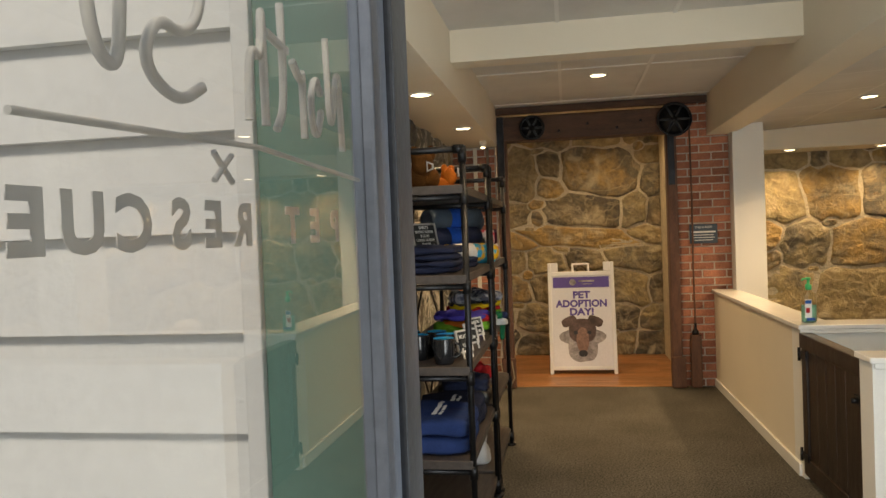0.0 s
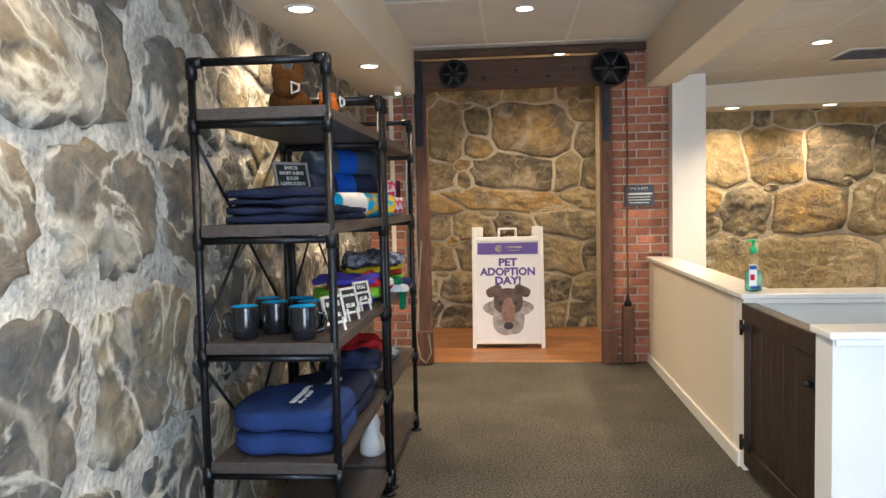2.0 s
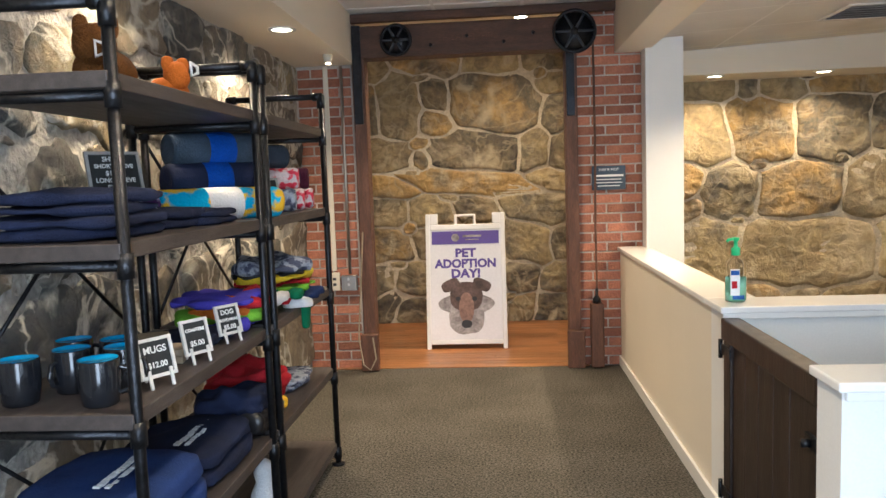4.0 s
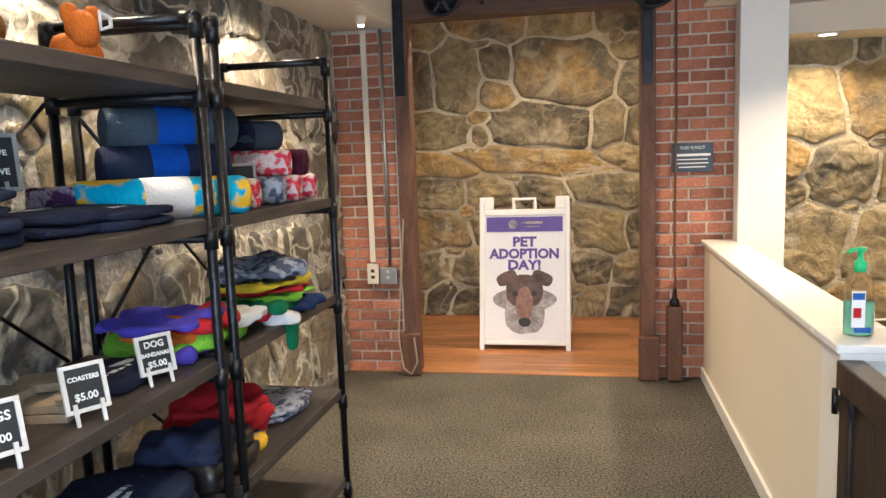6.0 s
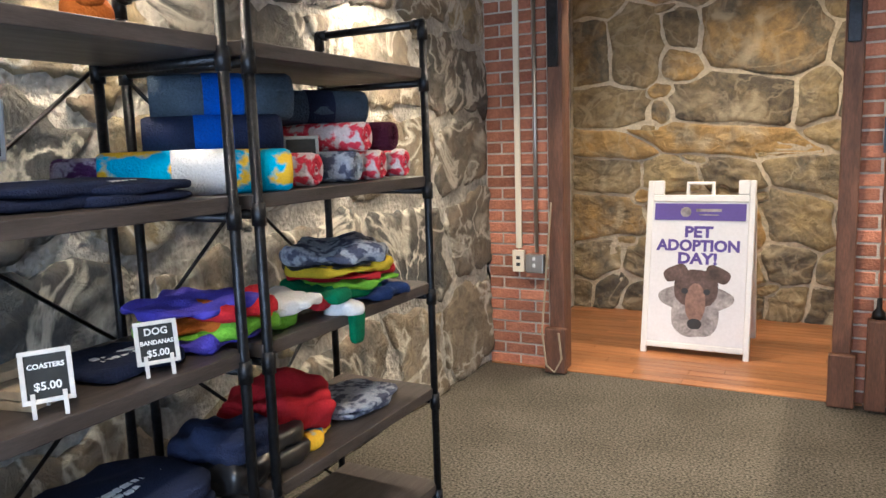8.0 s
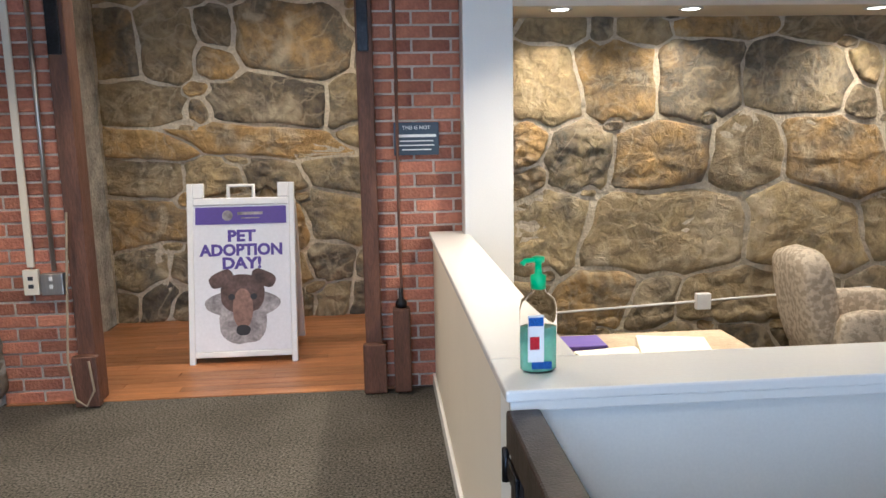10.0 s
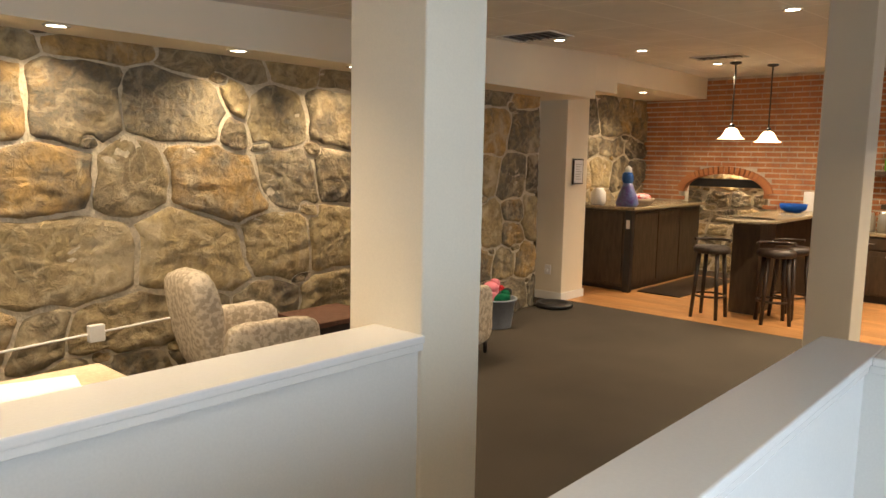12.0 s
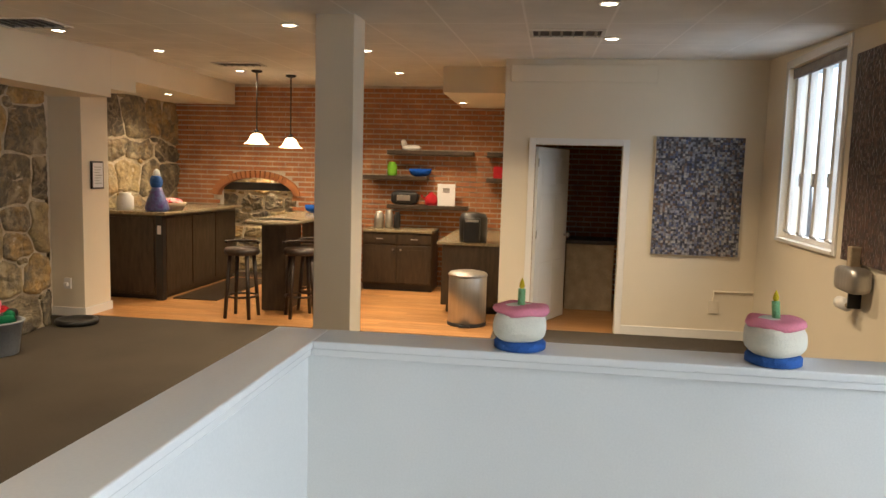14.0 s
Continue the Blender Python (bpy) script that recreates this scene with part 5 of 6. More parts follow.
def jar(x, y, z, r, h, m, label, name="jar", cat="jar"):
    e = thing(name, label, cat, (x, y, z))
    lathe("vessel", [(r * 0.8, 0), (r, h * 0.1), (r, h * 0.75), (r * 0.7, h * 0.9), (r * 0.72, h)], m, e, 18)
    return e


ZC = LOW + 0.875
jar(11.9, 4.8, 1.29, 0.07, 0.2, M_LIME, "green glass jar on the shelf")
bw = thing("bowl", "cobalt blue serving bowl on the shelf", "bowl", (11.9, 4.38, 1.29))
lathe("bowl_body", [(0.08, 0), (0.15, 0.04), (0.17, 0.11), (0.16, 0.11), (0.13, 0.04)], M_ROYAL, bw)
orn = thing("ornament", "white ceramic reclining ornament on the shelf", "ornament", (11.9, 4.55, 1.66))
soft_box("ornament_body", -0.05, 0.05, -0.16, 0.1, 0, 0.08, M_PLASTICWHITE, orn, 0.02, 4, 6, 2.4)
soft_box("ornament_top", -0.04, 0.04, 0.04, 0.13, 0.05, 0.16, M_PLASTICWHITE, orn, 0.01, 5, 5, 2.2)
toast = thing("toaster", "black and steel toaster on the shelf", "toaster", (11.88, 4.62, 0.87))
soft_box("casing", -0.09, 0.09, -0.22, 0.18, 0, 0.2, M_BLACK, toast, 0.003, 2, 7, 4)
box("face", -0.095, -0.088, -0.12, 0.08, 0.06, 0.14, M_STEEL, toast, 0.003)
tea = thing("kettle", "red enamel kettle on the shelf", "kettle", (11.88, 4.2, 0.87))
lathe("pot", [(0.08, 0), (0.1, 0.04), (0.09, 0.12), (0.04, 0.17), (0.015, 0.2)], M_RED, tea)
tube("spout", [(0, 0.08, 0.07), (0, 0.13, 0.12), (0, 0.15, 0.15)], 0.014, M_RED, tea)
note = thing("notice", "white paper notice standing on the shelf", "notice", (11.86, 3.98, 0.87))
box("sheet", -0.004, 0.004, -0.13, 0.13, 0.0, 0.32, M_POSTER, note, 0.001)
box("printed_bar", -0.006, -0.004, -0.05, 0.05, 0.19, 0.26, M_PRINTGREY, note, 0)
coffee = thing("coffee_maker", "black coffee maker on the side counter", "coffee maker", (10.15, 3.4, ZC))
lathe("tank", [(0.16, 0), (0.17, 0.02), (0.175, 0.28), (0.15, 0.34), (0.05, 0.355)], M_BLACK, coffee)
box("front", -0.2, -0.14, -0.1, 0.1, 0, 0.3, M_BLACK, coffee, 0.02)
box("steel_band", -0.204, -0.2, -0.08, 0.08, 0.25, 0.28, M_STEEL, coffee, 0.002)
for k, y in enumerate((4.95, 4.8, 4.68)):
    jar(11.75, y, ZC, 0.07 - 0.01 * k, 0.24 + 0.02 * (k % 2), M_STEEL if k < 2 else M_BLACK, "steel canister on the worktop", "canister", "canister")
red = thing("box_red", "red packet on the floating shelf", "packet", (11.88, 3.22, 1.29))
box("carton", -0.05, 0.05, -0.08, 0.08, 0, 0.17, M_RED, red, 0.004)
ornb = thing("ornament", "blue painted seated ornament on the bar", "ornament", (9.95, 7.42, LOW + 1.12))
lathe("ornament_body", [(0.13, 0), (0.15, 0.03), (0.12, 0.14), (0.075, 0.25), (0.06, 0.3)], mat("blue_glaze", (0.12, 0.2, 0.42), 0.3, vary=0.3, scale=14, bump=0.05, second=(0.1, 0.04, 0.22)), ornb)
soft_box("ornament_head", -0.09, 0.06, -0.07, 0.07, 0.28, 0.46, M_BLUEFELT, ornb, 0.01, 2, 6, 2.3)
lathe("ornament_cap", [(0.05, 0.44), (0.04, 0.5), (0.01, 0.53)], M_PLASTICWHITE, ornb, 14)
basket = thing("basket", "woven basket of wrapped treats on the bar", "basket", (10.25, 7.4, LOW + 1.12))
lathe("weave", [(0.14, 0), (0.19, 0.05), (0.2, 0.1), (0.18, 0.1), (0.14, 0.05)], M_TAN, basket)
soft_box("treats", -0.14, 0.14, -0.14, 0.14, 0.05, 0.15, M_PATTERN, basket, 0.03, 3, 6, 2.5)
pinkj = jar(9.95, 7.85, LOW + 1.12, 0.1, 0.22, M_PLASTICWHITE, "white treat jar on the bar")
bw2 = copy_thing(bw, pose(11.2, 5.72, LOW + 1.09))
bw2["label"] = "cobalt blue serving bowl on the stone counter"
card = thing("card_stand", "white card standing on the counter", "card", (11.6, 5.62, LOW + 1.09))
box("sheet", -0.004, 0.004, -0.1, 0.1, 0, 0.26, M_POSTER, card, 0.001)
bin_ = thing("waste_bin", "brushed steel pedal bin with black base", "waste bin", (9.4, 3.37, LOW))
lathe("drum", [(0.2, 0.03), (0.215, 0.04), (0.215, 0.55), (0.21, 0.56)], M_STEEL, bin_, 32)
lathe("base", [(0.22, 0), (0.225, 0.01), (0.22, 0.035), (0.2, 0.04)], M_BLACK, bin_, 32)
lathe("lid", [(0.222, 0.56), (0.224, 0.575), (0.2, 0.6), (0.1, 0.618), (0.01, 0.62)], M_STEEL, bin_, 32)
box("pedal", -0.26, -0.2, -0.06, 0.06, 0.01, 0.03, M_BLACK, bin_, 0.004)

# ---- inner door, pictures, window ----
leaf = thing("panel_door", "white six-panel door standing open", "door", (X_DOORWALL + 0.11, DY1 - 0.02, LOW), rz=-24)
DW, DH = 0.88, DZ - LOW - 0.02
box("leaf", 0.0, DW, -0.018, 0.018, 0.01, DH, M_WHITE, leaf, 0.003)
for c, r in ((0, (0.18, 0.72)), (0, (0.86, 1.5)), (0, (1.6, DH - 0.12)), (1, (0.18, 0.72)), (1, (0.86, 1.5)), (1, (1.6, DH - 0.12))):
    a = 0.11 + c * 0.36
    bm = bmesh.new()
    add_box(bm, a, a + 0.3, -0.024, 0.024, r[0], r[1], 0.01)
    obj("panel", bm, M_WHITE, leaf)
for s in (-1, 1):
    lathe("knob", [(0.012, 0), (0.012, 0.03), (0.03, 0.045), (0.03, 0.06), (0.01, 0.07)], M_STEEL, leaf, 16).matrix_basis = pose(DW - 0.07, s * 0.018, 1.0, -90 * s)
for z in (0.2, 1.0, 1.8):
    rod("hinge", (0.0, -0.024, z), (0.0, -0.024, z + 0.09), 0.007, M_STEEL, leaf, seg=8)
crate = thing("storage_box", "brown cardboard box in the dark room", "box", (11.0, 1.95, LOW))
box("carton", -0.3, 0.3, -0.3, 0.3, 0, 0.85, M_TAN, crate, 0.006)
box("top_flap", -0.32, 0.32, -0.32, 0.32, 0.85, 0.9, M_DARKWOOD, crate, 0.004)


def collage(name, label, m, w, h, cols, rows, seed, palette):
    e = thing(name, label, "picture")
    e.matrix_basis = m
    box("canvas", -w / 2, w / 2, -0.0, 0.03, -h / 2, h / 2, M_PLASTICWHITE, e, 0.002)
    r = random.Random(seed)
    mats = [mat("collage_tone", c, 0.5, vary=0.35, scale=40, fine=120, bump=0) for c in palette]
    bm = bmesh.new()
    cw, ch = w / cols, h / rows
    for i in range(cols):
        for j in range(rows):
            x0, z0 = -w / 2 + i * cw, -h / 2 + j * ch
            d = -0.001 - r.random() * 0.003
            v = [bm.verts.new(c) for c in ((x0, d, z0), (x0 + cw, d, z0), (x0 + cw, d, z0 + ch), (x0, d, z0 + ch))]
            bm.faces.new(v).material_index = r.randrange(len(mats))
    tagged(obj("photo_tiles", bm, mats, e), kind="stuff")
    return e


collage("collage_canvas", "large canvas made of many tiny blue-grey photos", pose(X_DOORWALL - 0.032, 0.95, 1.175, 0, 0, -90), 0.9, 1.25, 36, 50, 4,
        ((0.25, 0.25, 0.3), (0.06, 0.06, 0.09), (0.5, 0.48, 0.48), (0.12, 0.15, 0.28), (0.2, 0.14, 0.12), (0.33, 0.34, 0.42), (0.1, 0.1, 0.12)))
collage("collage_canvas", "large canvas made of many tiny brown photos", pose(6.55, Y_SOUTH + 0.032, 1.55, 0, 0, 180), 1.0, 1.5, 40, 60, 6,
        ((0.14, 0.08, 0.06), (0.06, 0.04, 0.035), (0.25, 0.17, 0.14), (0.1, 0.07, 0.07), (0.2, 0.1, 0.08)))
win = thing("casement_window", "white casement window with four narrow panes and roller blind", "window", ((WX0 + WX1) / 2, 0.2, (WZ0 + WZ1) / 2))
wx, wz = (WX1 - WX0) / 2, (WZ1 - WZ0) / 2
for a, b, c, d in ((-wx, -wx + 0.05, -wz, wz), (wx - 0.05, wx, -wz, wz), (-wx + 0.05, wx - 0.05, -wz, -wz + 0.05), (-wx + 0.05, wx - 0.05, wz - 0.05, wz)):
    box("frame", a, b, -0.04, 0.04, c, d, M_TRIM, win, 0.004)
for k in range(1, 4):
    x = -wx + 2 * wx * k / 4
    box("mullion", x - 0.035, x + 0.035, -0.035, 0.035, -wz + 0.05, wz - 0.05, M_TRIM, win, 0.004)
for k in range(4):
    x = -wx + 2 * wx * (k + 0.5) / 4
    p = box("pane", x - 0.14, x + 0.14, -0.004, 0.004, -wz + 0.05, wz - 0.05, M_GLASS, win, 0)
    p.visible_shadow = False
    rod("crank", (x, 0.05, -wz + 0.06), (x + 0.05, 0.09, -wz + 0.085), 0.012, M_STEEL, win, seg=8)
    box("lock", x - 0.15, x - 0.13, 0.036, 0.05, -0.3, -0.18, M_STEEL, win, 0.003)
box("sill", -wx - 0.02, wx + 0.02, 0.04, 0.13, -wz - 0.02, -wz + 0.01, M_TRIM, win, 0.004)
box("blind", -wx + 0.01, wx - 0.01, 0.045, 0.075, wz - 0.1, wz - 0.005, M_GREYFRAME, win, 0.01)
for a, b, c, d in ((-wx - 0.07, -wx, -wz - 0.02, wz + 0.07), (wx, wx + 0.07, -wz - 0.02, wz + 0.07), (-wx, wx, wz, wz + 0.07)):
    box("casing", a, b, 0.1, 0.116, c, d, M_TRIM, win, 0.003)
disp = thing("wall_dispenser", "grey steel paper and bag dispenser on the wall", "dispenser", (6.72, Y_SOUTH, 0.72))
soft_box("basket_shell", -0.2, 0.16, 0.0, 0.15, -0.12, 0.06, M_STEEL, disp, 0.002, 1, 6, 5)
box("bottle", -0.02, 0.05, 0.02, 0.1, -0.05, 0.2, M_TAN, disp, 0.01)
rod("paper_roll", (0.02, 0.08, -0.22), (0.16, 0.08, -0.22), 0.045, M_PLASTICWHITE, disp, seg=20)
rod("roll_core", (0.01, 0.08, -0.22), (0.17, 0.08, -0.22), 0.018, M_TAN, disp, seg=12)
box("bracket", -0.01, 0.005, 0.0, 0.09, -0.24, -0.1, M_BLACK, disp, 0.003)
sock = thing("wall_socket", "ivory wall socket with surface conduit", "socket", (X_DOORWALL - 0.012, 0.71, 0.0))
box("plate", -0.006, 0.012, -0.05, 0.05, -0.07, 0.07, M_CREAM, sock, 0.004)
tube("duct", [(0.0, 0.0, 0.07), (0.0, 0.0, 0.17), (0.0, -0.39, 0.17)], 0.012, M_CREAM, sock)


def cake(x, y, rz):
    e = thing("felt_cake", "felt birthday cake toy with one candle", "soft toy", (x, y, 0.84), "felt cakes on the cap", rz)
    soft_box("sponge", -0.078, 0.078, -0.078, 0.078, 0.022, 0.125, M_CREAMFELT, e, 0.006, 1, 7, 3)
    lathe("base_trim", [(0.07, 0), (0.078, 0.004), (0.078, 0.022), (0.072, 0.028)], M_BLUEFELT, e)
    bm = bmesh.new()
    seg = 40
    add_lathe(bm, [(0.05, 0.112), (0.077, 0.108), (0.084, 0.118), (0.08, 0.13), (0.055, 0.132)], seg)
    for v in bm.verts:
        a = math.atan2(v.co.y, v.co.x)
        v.co.z += 0.003 * math.sin(a * 4)
        v.co.x *= 1 + 0.025 * math.cos(a * 4)
        v.co.y *= 1 + 0.025 * math.cos(a * 4)
    obj("icing", bm, M_PINK, e, True)
    soft_box("icing_top", -0.055, 0.055, -0.055, 0.055, 0.115, 0.134, M_CREAMFELT, e, 0.004, 2, 5, 2.5)
    rod("candle", (0, 0, 0.13), (0.008, 0, 0.18), 0.011, M_GREENFELT, e)
    lathe("flame", [(0.004, 0.178), (0.009, 0.188), (0.006, 0.2), (0.001, 0.212)], M_YELLOW, e, 12, (0.008, 0, 0))
    return e


cake(3.43, 2.59, 0)
cake(3.43, 1.86, 20)


# ---- stones and bricks ----
def courses(rng, width, height, rows, lens):
    """Random courses of stones: (lower edge, upper edge, joints)."""
    out, z = [], 0.0
    while z < height - 0.1:
        z1 = z + rng.uniform(*rows)
        z1 = height if z1 > height - 0.15 else z1
        cuts = [-rng.uniform(0, lens[0])]
        while cuts[-1] < width:
            cuts.append(cuts[-1] + rng.uniform(*lens))
        out.append((z, z1, cuts))
        z = z1
    return out


def stones(parent, origin, udir, width, height, seed, material, laid, bulge=0.04, joint=0.012, rag=0.03):
    """Rubble masonry: every stone fills the ground nearest to it, with ragged edges and a broken face."""
    rng = random.Random(seed)
    o, u = Vector(origin), Vector(udir)
    nrm = Vector((u.y, -u.x, 0))
    inv = parent.matrix_world.inverted()
    sites = []
    for z0, z1, cuts in laid:
        for a, b in zip(cuts, cuts[1:]):
            h, w = z1 - z0, b - a
            cx, cz = (a + b) / 2, (z0 + z1) / 2 + rng.uniform(-0.08, 0.08) * h
            if w < 0.75 * h and h > 0.26 and rng.random() < 0.55:
                c = rng.uniform(0.35, 0.65)
                sites.append((cx, z0 + h * c / 2, w / 2, h * c / 2, rng.uniform(1.5, 2.6)))
                sites.append((cx, z0 + h * (1 + c) / 2, w / 2, h * (1 - c) / 2, rng.uniform(1.5, 2.6)))
                continue
            sites.append((cx, cz, w / 2 * rng.uniform(0.93, 1.07), h / 2 * rng.uniform(0.9, 1.12), rng.uniform(1.5, 3.0)))
            if rng.random() < 0.45:
                sites.append((b + rng.uniform(-0.03, 0.03), z1 + rng.uniform(-0.02, 0.02), rng.uniform(0.05, 0.09), rng.uniform(0.03, 0.06), 3))

    sites = [(*q, rng.uniform(-0.32, 0.32), rng.uniform(-0.3, 0.3)) for q in sites]

    def reach(s, x, z):
        a, b = (x - s[0]) / s[2], (z - s[1]) / s[3]
        a, b = a + s[5] * b + 0.1 * noise.noise(Vector((x * 4, z * 4, seed))), b + s[6] * a + 0.1 * noise.noise(Vector((x * 4, z * 4, seed + 9)))
        return (abs(a) ** s[4] + abs(b) ** s[4]) ** (1 / s[4])

    n, rings = 52, (0.12, 0.25, 0.38, 0.5, 0.62, 0.73, 0.83, 0.91, 0.97, 1.0)
    for i, s in enumerate(sites):
        near = [q for k, q in enumerate(sites) if k != i and abs(q[0] - s[0]) < (q[2] + s[2]) * 1.5 and abs(q[1] - s[1]) < (q[3] + s[3]) * 1.6]
        small = s[2] < 0.1 and s[3] < 0.07
        j = joint * rng.uniform(0.5, 1.4)
        edge = []
        for k in range(n):
            a = 2 * math.pi * k / n
            dx, dz = math.cos(a) * s[2], math.sin(a) * s[3]
            lo, hi = 0.1, 1.8
            for _ in range(9):
                m = (lo + hi) / 2
                x, z = s[0] + dx * m, s[1] + dz * m
                d = reach(s, x, z)
                if d < 1.36 and all(d < reach(q, x, z) for q in near):
                    lo = m
                else:
                    hi = m
            e = Vector((dx, dz)) * lo
            g = Vector((s[0] + e.x, s[1] + e.y, seed))
            size = e.length
            e *= max(0.3, 1 - (j + rag * (0.25 + noise.noise(g * 5) * 0.6 + noise.noise(g * 15) * 0.45)) / max(size, 0.03))
            edge.append(e)
        if max(e.length for e in edge) < 0.03 or s[0] + s[2] < 0.02 or s[0] - s[2] > width - 0.02:
            continue
        dep = bulge * rng.uniform(0.35, 1.2) * (0.6 if small else 1)
        tu, tv = rng.uniform(-0.5, 0.5), rng.uniform(-0.6, 0.4)
        bm = bmesh.new()

        def point(e, f):
            x, z = min(max(s[0] + e.x * f, 0), width), min(max(s[1] + e.y * f, 0), height)
            g = Vector((x, z, seed * 3.1))
            rough = 0.8 * noise.noise(g * 3.3) + 0.9 * abs(noise.noise(Vector((x * 6, z * 11, seed)))) + 0.5 * noise.noise(Vector((x * 12, z * 22, seed))) + 0.3 * noise.noise(g * 34)
            flat = 1 - f ** 14
            d = (dep * (0.7 + tu * e.x * f / s[2] + tv * e.y * f / s[3]) + bulge * 0.75 * rough) * flat + (0.01 if f < 0.99 else -0.025)
            return bm.verts.new(inv @ (o + u * x + nrm * max(d, -0.025) + Vector((0, 0, z))))

        mid = point(edge[0], 0.0)
        last = None
        for f in rings:
            ring = [point(e, f) for e in edge]
            for k in range(n):
                if last is None:
                    bm.faces.new((mid, ring[k], ring[(k + 1) % n]))
                else:
                    bm.faces.new((last[k], ring[k], ring[(k + 1) % n], last[(k + 1) % n]))
            last = ring
        obj("stone", bm, material, parent, True)


NORTH = [(0.0, 0.33, (-0.1, 0.35, 0.95, 1.7, 2.2, 2.9, 3.6, 4.1)), (0.33, 0.72, (-0.1, 0.55, 1.13, 1.46, 2.3, 2.65, 3.3, 4.05)),
         (0.72, 1.27, (-0.2, 0.28, 0.8, 1.95, 2.75, 3.4, 4.05)), (1.27, 1.74, (-0.1, 0.28, 0.55, 1.0, 1.65, 2.2, 2.93, 3.46, 4.05)),
         (1.74, 2.25, (-0.1, 0.26, 0.76, 1.28, 1.88, 2.6, 2.82, 3.38, 4.05)), (2.25, 2.46, (-0.2, 0.33, 0.83, 0.98, 1.4, 2.1, 3.0, 3.5, 4.05))]
more = random.Random(23)
for k, (z0, z1, cuts) in enumerate(NORTH):
    cuts = list(cuts)
    while cuts[-1] < 6.6:
        cuts.append(cuts[-1] + more.uniform(0.35, 0.85))
    NORTH[k] = (z0, z1, cuts)
NICHE = [(0.0, 0.24, (-0.1, 0.15, 0.4, 0.8, 1.2, 1.45, 1.7, 2.1)), (0.24, 0.56, (-0.1, 0.4, 0.95, 1.4, 1.75, 2.1)), (0.56, 0.92, (-0.2, 0.55, 1.1, 1.4, 1.85, 2.2)),
         (0.92, 1.2, (-0.1, 0.55, 0.95, 1.4, 2.1)), (1.2, 1.42, (-0.2, 0.6, 1.64, 2.1)), (1.42, 1.74, (-0.1, 0.58, 0.75, 1.58, 1.86, 2.2)),
         (1.74, 2.3, (-0.1, 0.28, 0.68, 0.95, 1.78, 2.1)), (2.3, 2.65, (-0.2, 0.4, 1.1, 1.6, 2.2))]
stones(wall_west, (X_LEFT, 0.95, 0), (0, 1, 0), 5.7, 2.2, 3, M_STONE_GREY, courses(random.Random(6), 5.7, 2.2, (0.34, 0.6), (0.35, 0.9)), 0.024, 0.014, 0.09)
stones(wall_niche, (-1.0, 8.32, 0), (1, 0, 0), 2.0, 2.62, 11, M_STONE_WARM, NICHE, 0.034, 0.004, 0.022)
stones(wall_north, (1.5, Y_STONE + 0.03, LOW), (1, 0, 0), 6.66, 2.44, 23, M_STONE_WARM, NORTH, 0.036, 0.004, 0.022)
stones(wall_bar, (9.14, 8.28, LOW), (1, 0, 0), 2.9, 2.65, 31, M_STONE_WARM, courses(random.Random(4), 2.9, 2.65, (0.3, 0.5), (0.4, 0.8)), 0.05, 0.012)
stones(wall_recess, (12.73, 7.8, LOW), (0, -1, 0), 1.7, 1.9, 37, M_STONE_WARM, courses(random.Random(8), 1.7, 1.9, (0.2, 0.35), (0.3, 0.5)), 0.04, 0.012)

BL, BH = 0.2, 0.0675


def brick_mesh(w):
    bm = bmesh.new()
    add_box(bm, 0, w, 0.004, 0.03, 0, BH - 0.011, 0.004)
    me = bpy.data.meshes.new("brick")
    bm.to_mesh(me)
    bm.free()
    me.materials.append(M_BRICK)
    return me


B_FULL, B_HALF = brick_mesh(BL - 0.012), brick_mesh(BL / 2 - 0.012)


def bricks(parent, x0, x1, y, z0, z1, seed):
    rng = random.Random(seed)
    for r in range(int((z1 - z0) / BH)):
        x = x0
        first = r % 2
        while x < x1 - 0.03:
            w = BL / 2 if first else BL
            first = 0
            w = min(w, x1 - x)
            me = B_FULL if w > BL * 0.98 else B_HALF
            b = new("brick", me)
            b.parent = parent
            b.matrix_basis = pose(x, y + rng.uniform(-0.002, 0.003), z0 + r * BH, 0, 0, rng.uniform(-0.6, 0.6)) @ Matrix.Diagonal(((w - 0.012) / ((BL if me is B_FULL else BL / 2) - 0.012), 1, 1, 1))
            x += w


bricks(wall_brick_w, X_LEFT + 0.02, -0.62, Y_BRICK, 0, 2.2, 1)
bricks(wall_brick_e, 0.94, 1.39, Y_BRICK, 0, 2.52, 2)
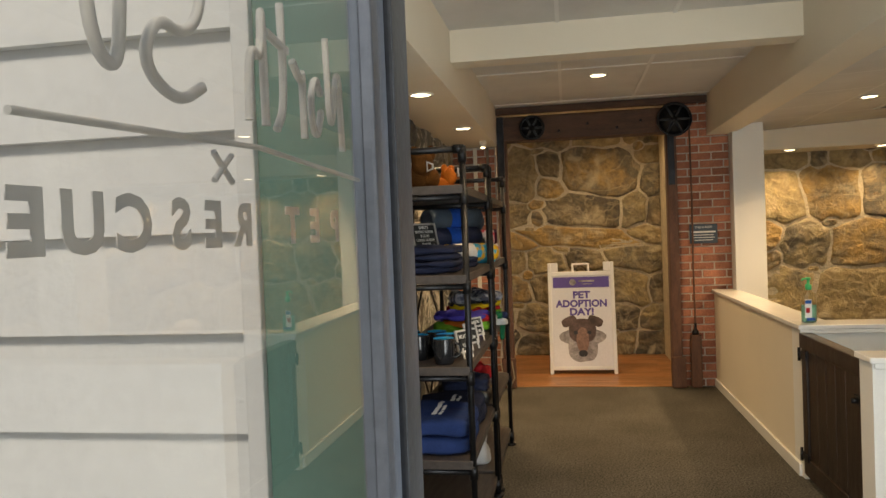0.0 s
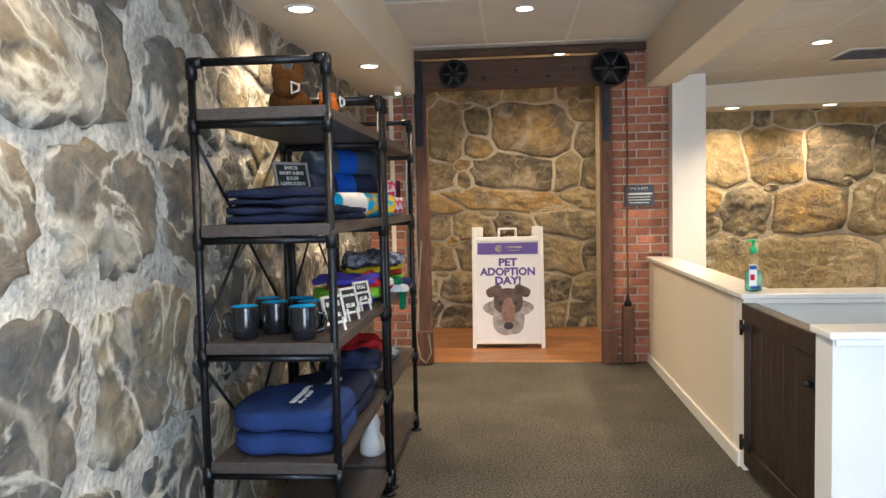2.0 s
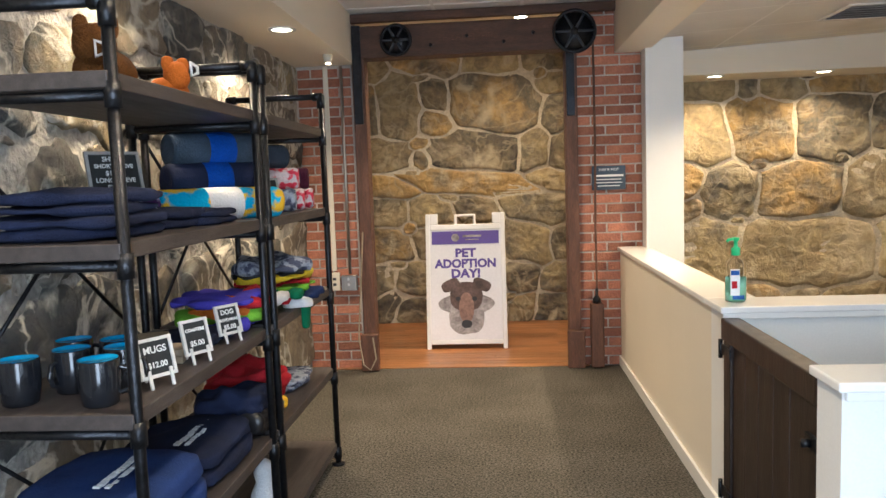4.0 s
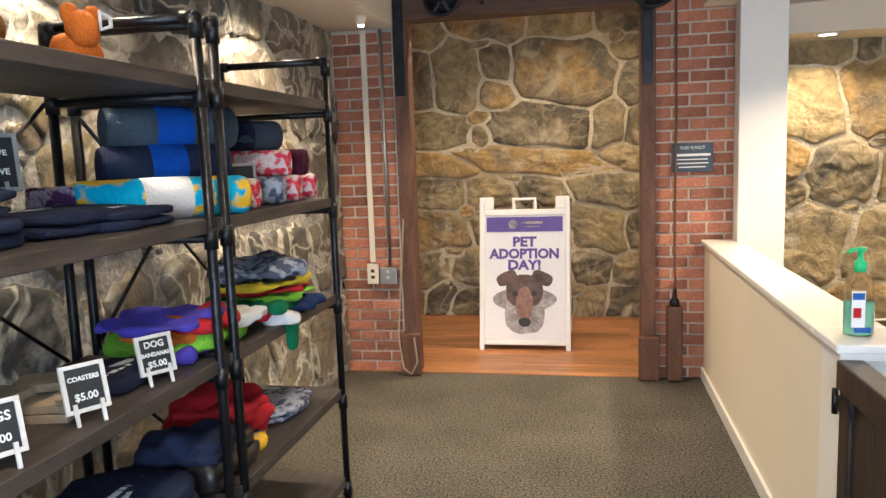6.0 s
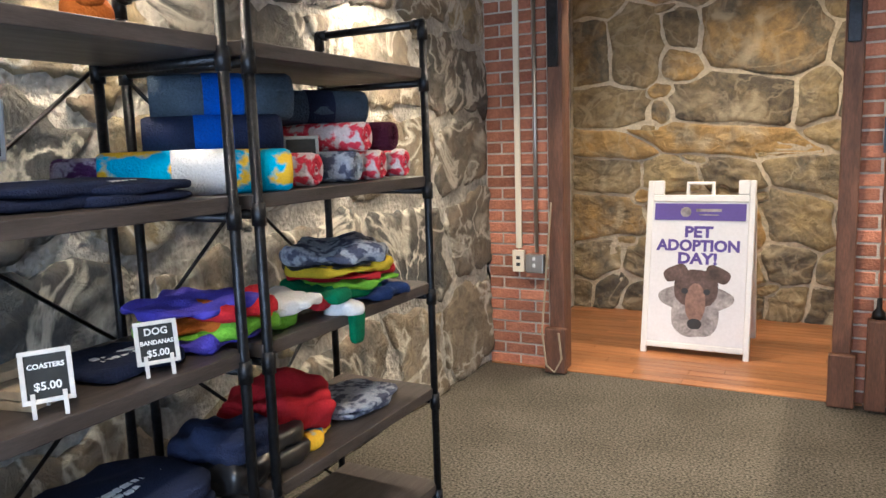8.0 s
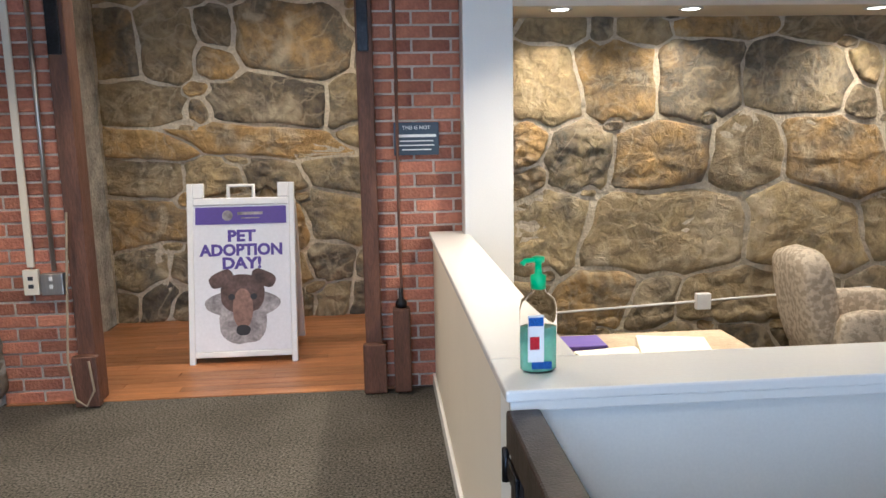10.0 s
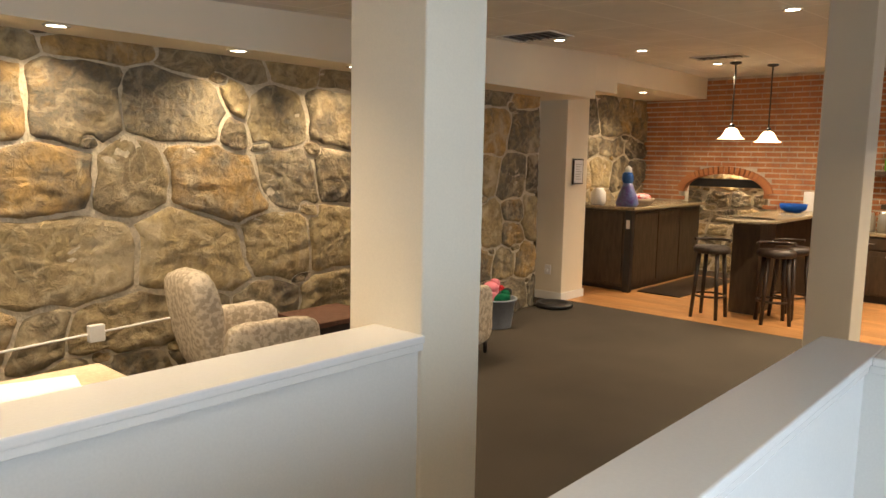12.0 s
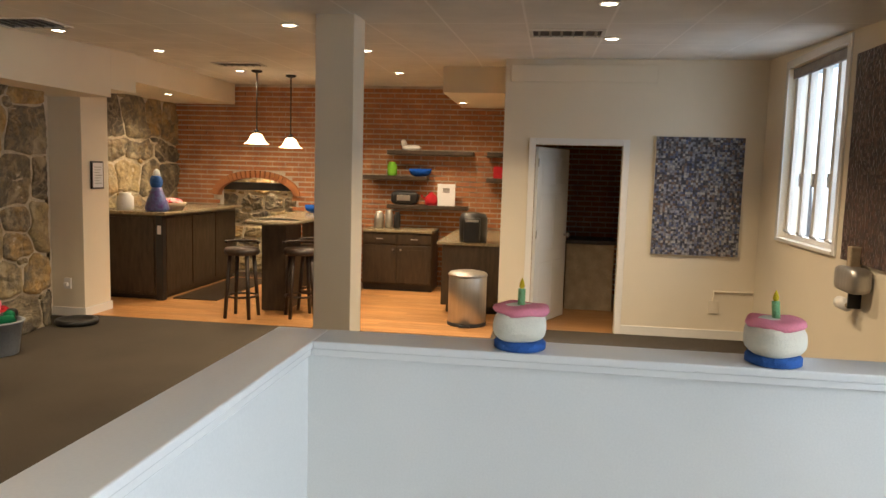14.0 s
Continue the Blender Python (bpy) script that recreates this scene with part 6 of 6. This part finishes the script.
# far brick wall: one joined course work
rng = random.Random(5)
bm = bmesh.new()
for r in range(int(2.98 / 0.075)):
    z = LOW + r * 0.075
    y = 0.3 - (0.1 if r % 2 else 0)
    while y < 8.3:
        y1 = y + 0.21
        ym, zm = (y + y1) / 2, z + 0.03
        inside = AY0 - 0.02 < ym < AY1 + 0.02 and zm < ASPR + (ATOP - ASPR) * math.sqrt(max(0, 1 - ((ym - (AY0 + AY1) / 2) / ((AY1 - AY0) / 2 + 0.02)) ** 2)) + 0.12
        if not inside:
            d = rng.uniform(0, 0.006)
            add_box(bm, X_BACK + 0.004 - d, X_BACK + 0.02, y + 0.006, y1 - 0.006, z + 0.011, z + 0.064)
        y = y1
tagged(obj("brickwork", bm, M_BRICK_WARM, wall_back), kind="stuff")
for i in range(26):
    a = math.pi * (i + 0.5) / 26
    cy, hw = (AY0 + AY1) / 2, (AY1 - AY0) / 2
    b = box("arch_brick", -0.035, 0.1, -0.028, 0.028, -0.055, 0.055, M_BRICK_WARM, wall_back, 0.004)
    py, pz = cy + (hw + 0.01) * math.cos(a), ASPR + (ATOP - ASPR + 0.05) * math.sin(a)
    ny, nz = math.cos(a) / hw, math.sin(a) / 0.3
    b.matrix_basis = Matrix.Translation((X_BACK - 0.01, py, pz)) @ pose(0, 0, 0, math.degrees(math.atan2(nz, ny)) - 90)
# floor boards
rng = random.Random(9)
for kind, (x0, x1, y0, y1, z, parent, m) in {"a": (-1.0, 1.0, 6.625, 8.33, 0.0, alcove_floor, M_WOODFLOOR)}.items():
    y = y0
    while y < y1 - 0.02:
        x = x0 - rng.uniform(0, 0.7)
        yy = min(y + 0.085, y1)
        while x < x1:
            w = rng.uniform(0.6, 1.1)
            box("plank", max(x, x0) + 0.001, min(x + w, x1) - 0.001, y + 0.001, yy - 0.001, z - 0.004, z + 0.004, m, parent, 0.001)
            x += w
        y += 0.085
x = 8.75
while x < 12.0:
    y = 3.05 - rng.uniform(0, 0.8)
    while y < 8.3:
        w = rng.uniform(0.8, 1.4)
        if y + w > 3.06:
            box("plank", x + 0.001, min(x + 0.125, 12.05) - 0.001, max(y, 3.05) + 0.001, min(y + w, 8.3) - 0.001, LOW - 0.006, LOW + 0.003, M_OAKFLOOR, kitchen_floor, 0.001)
        y += w
    x += 0.125
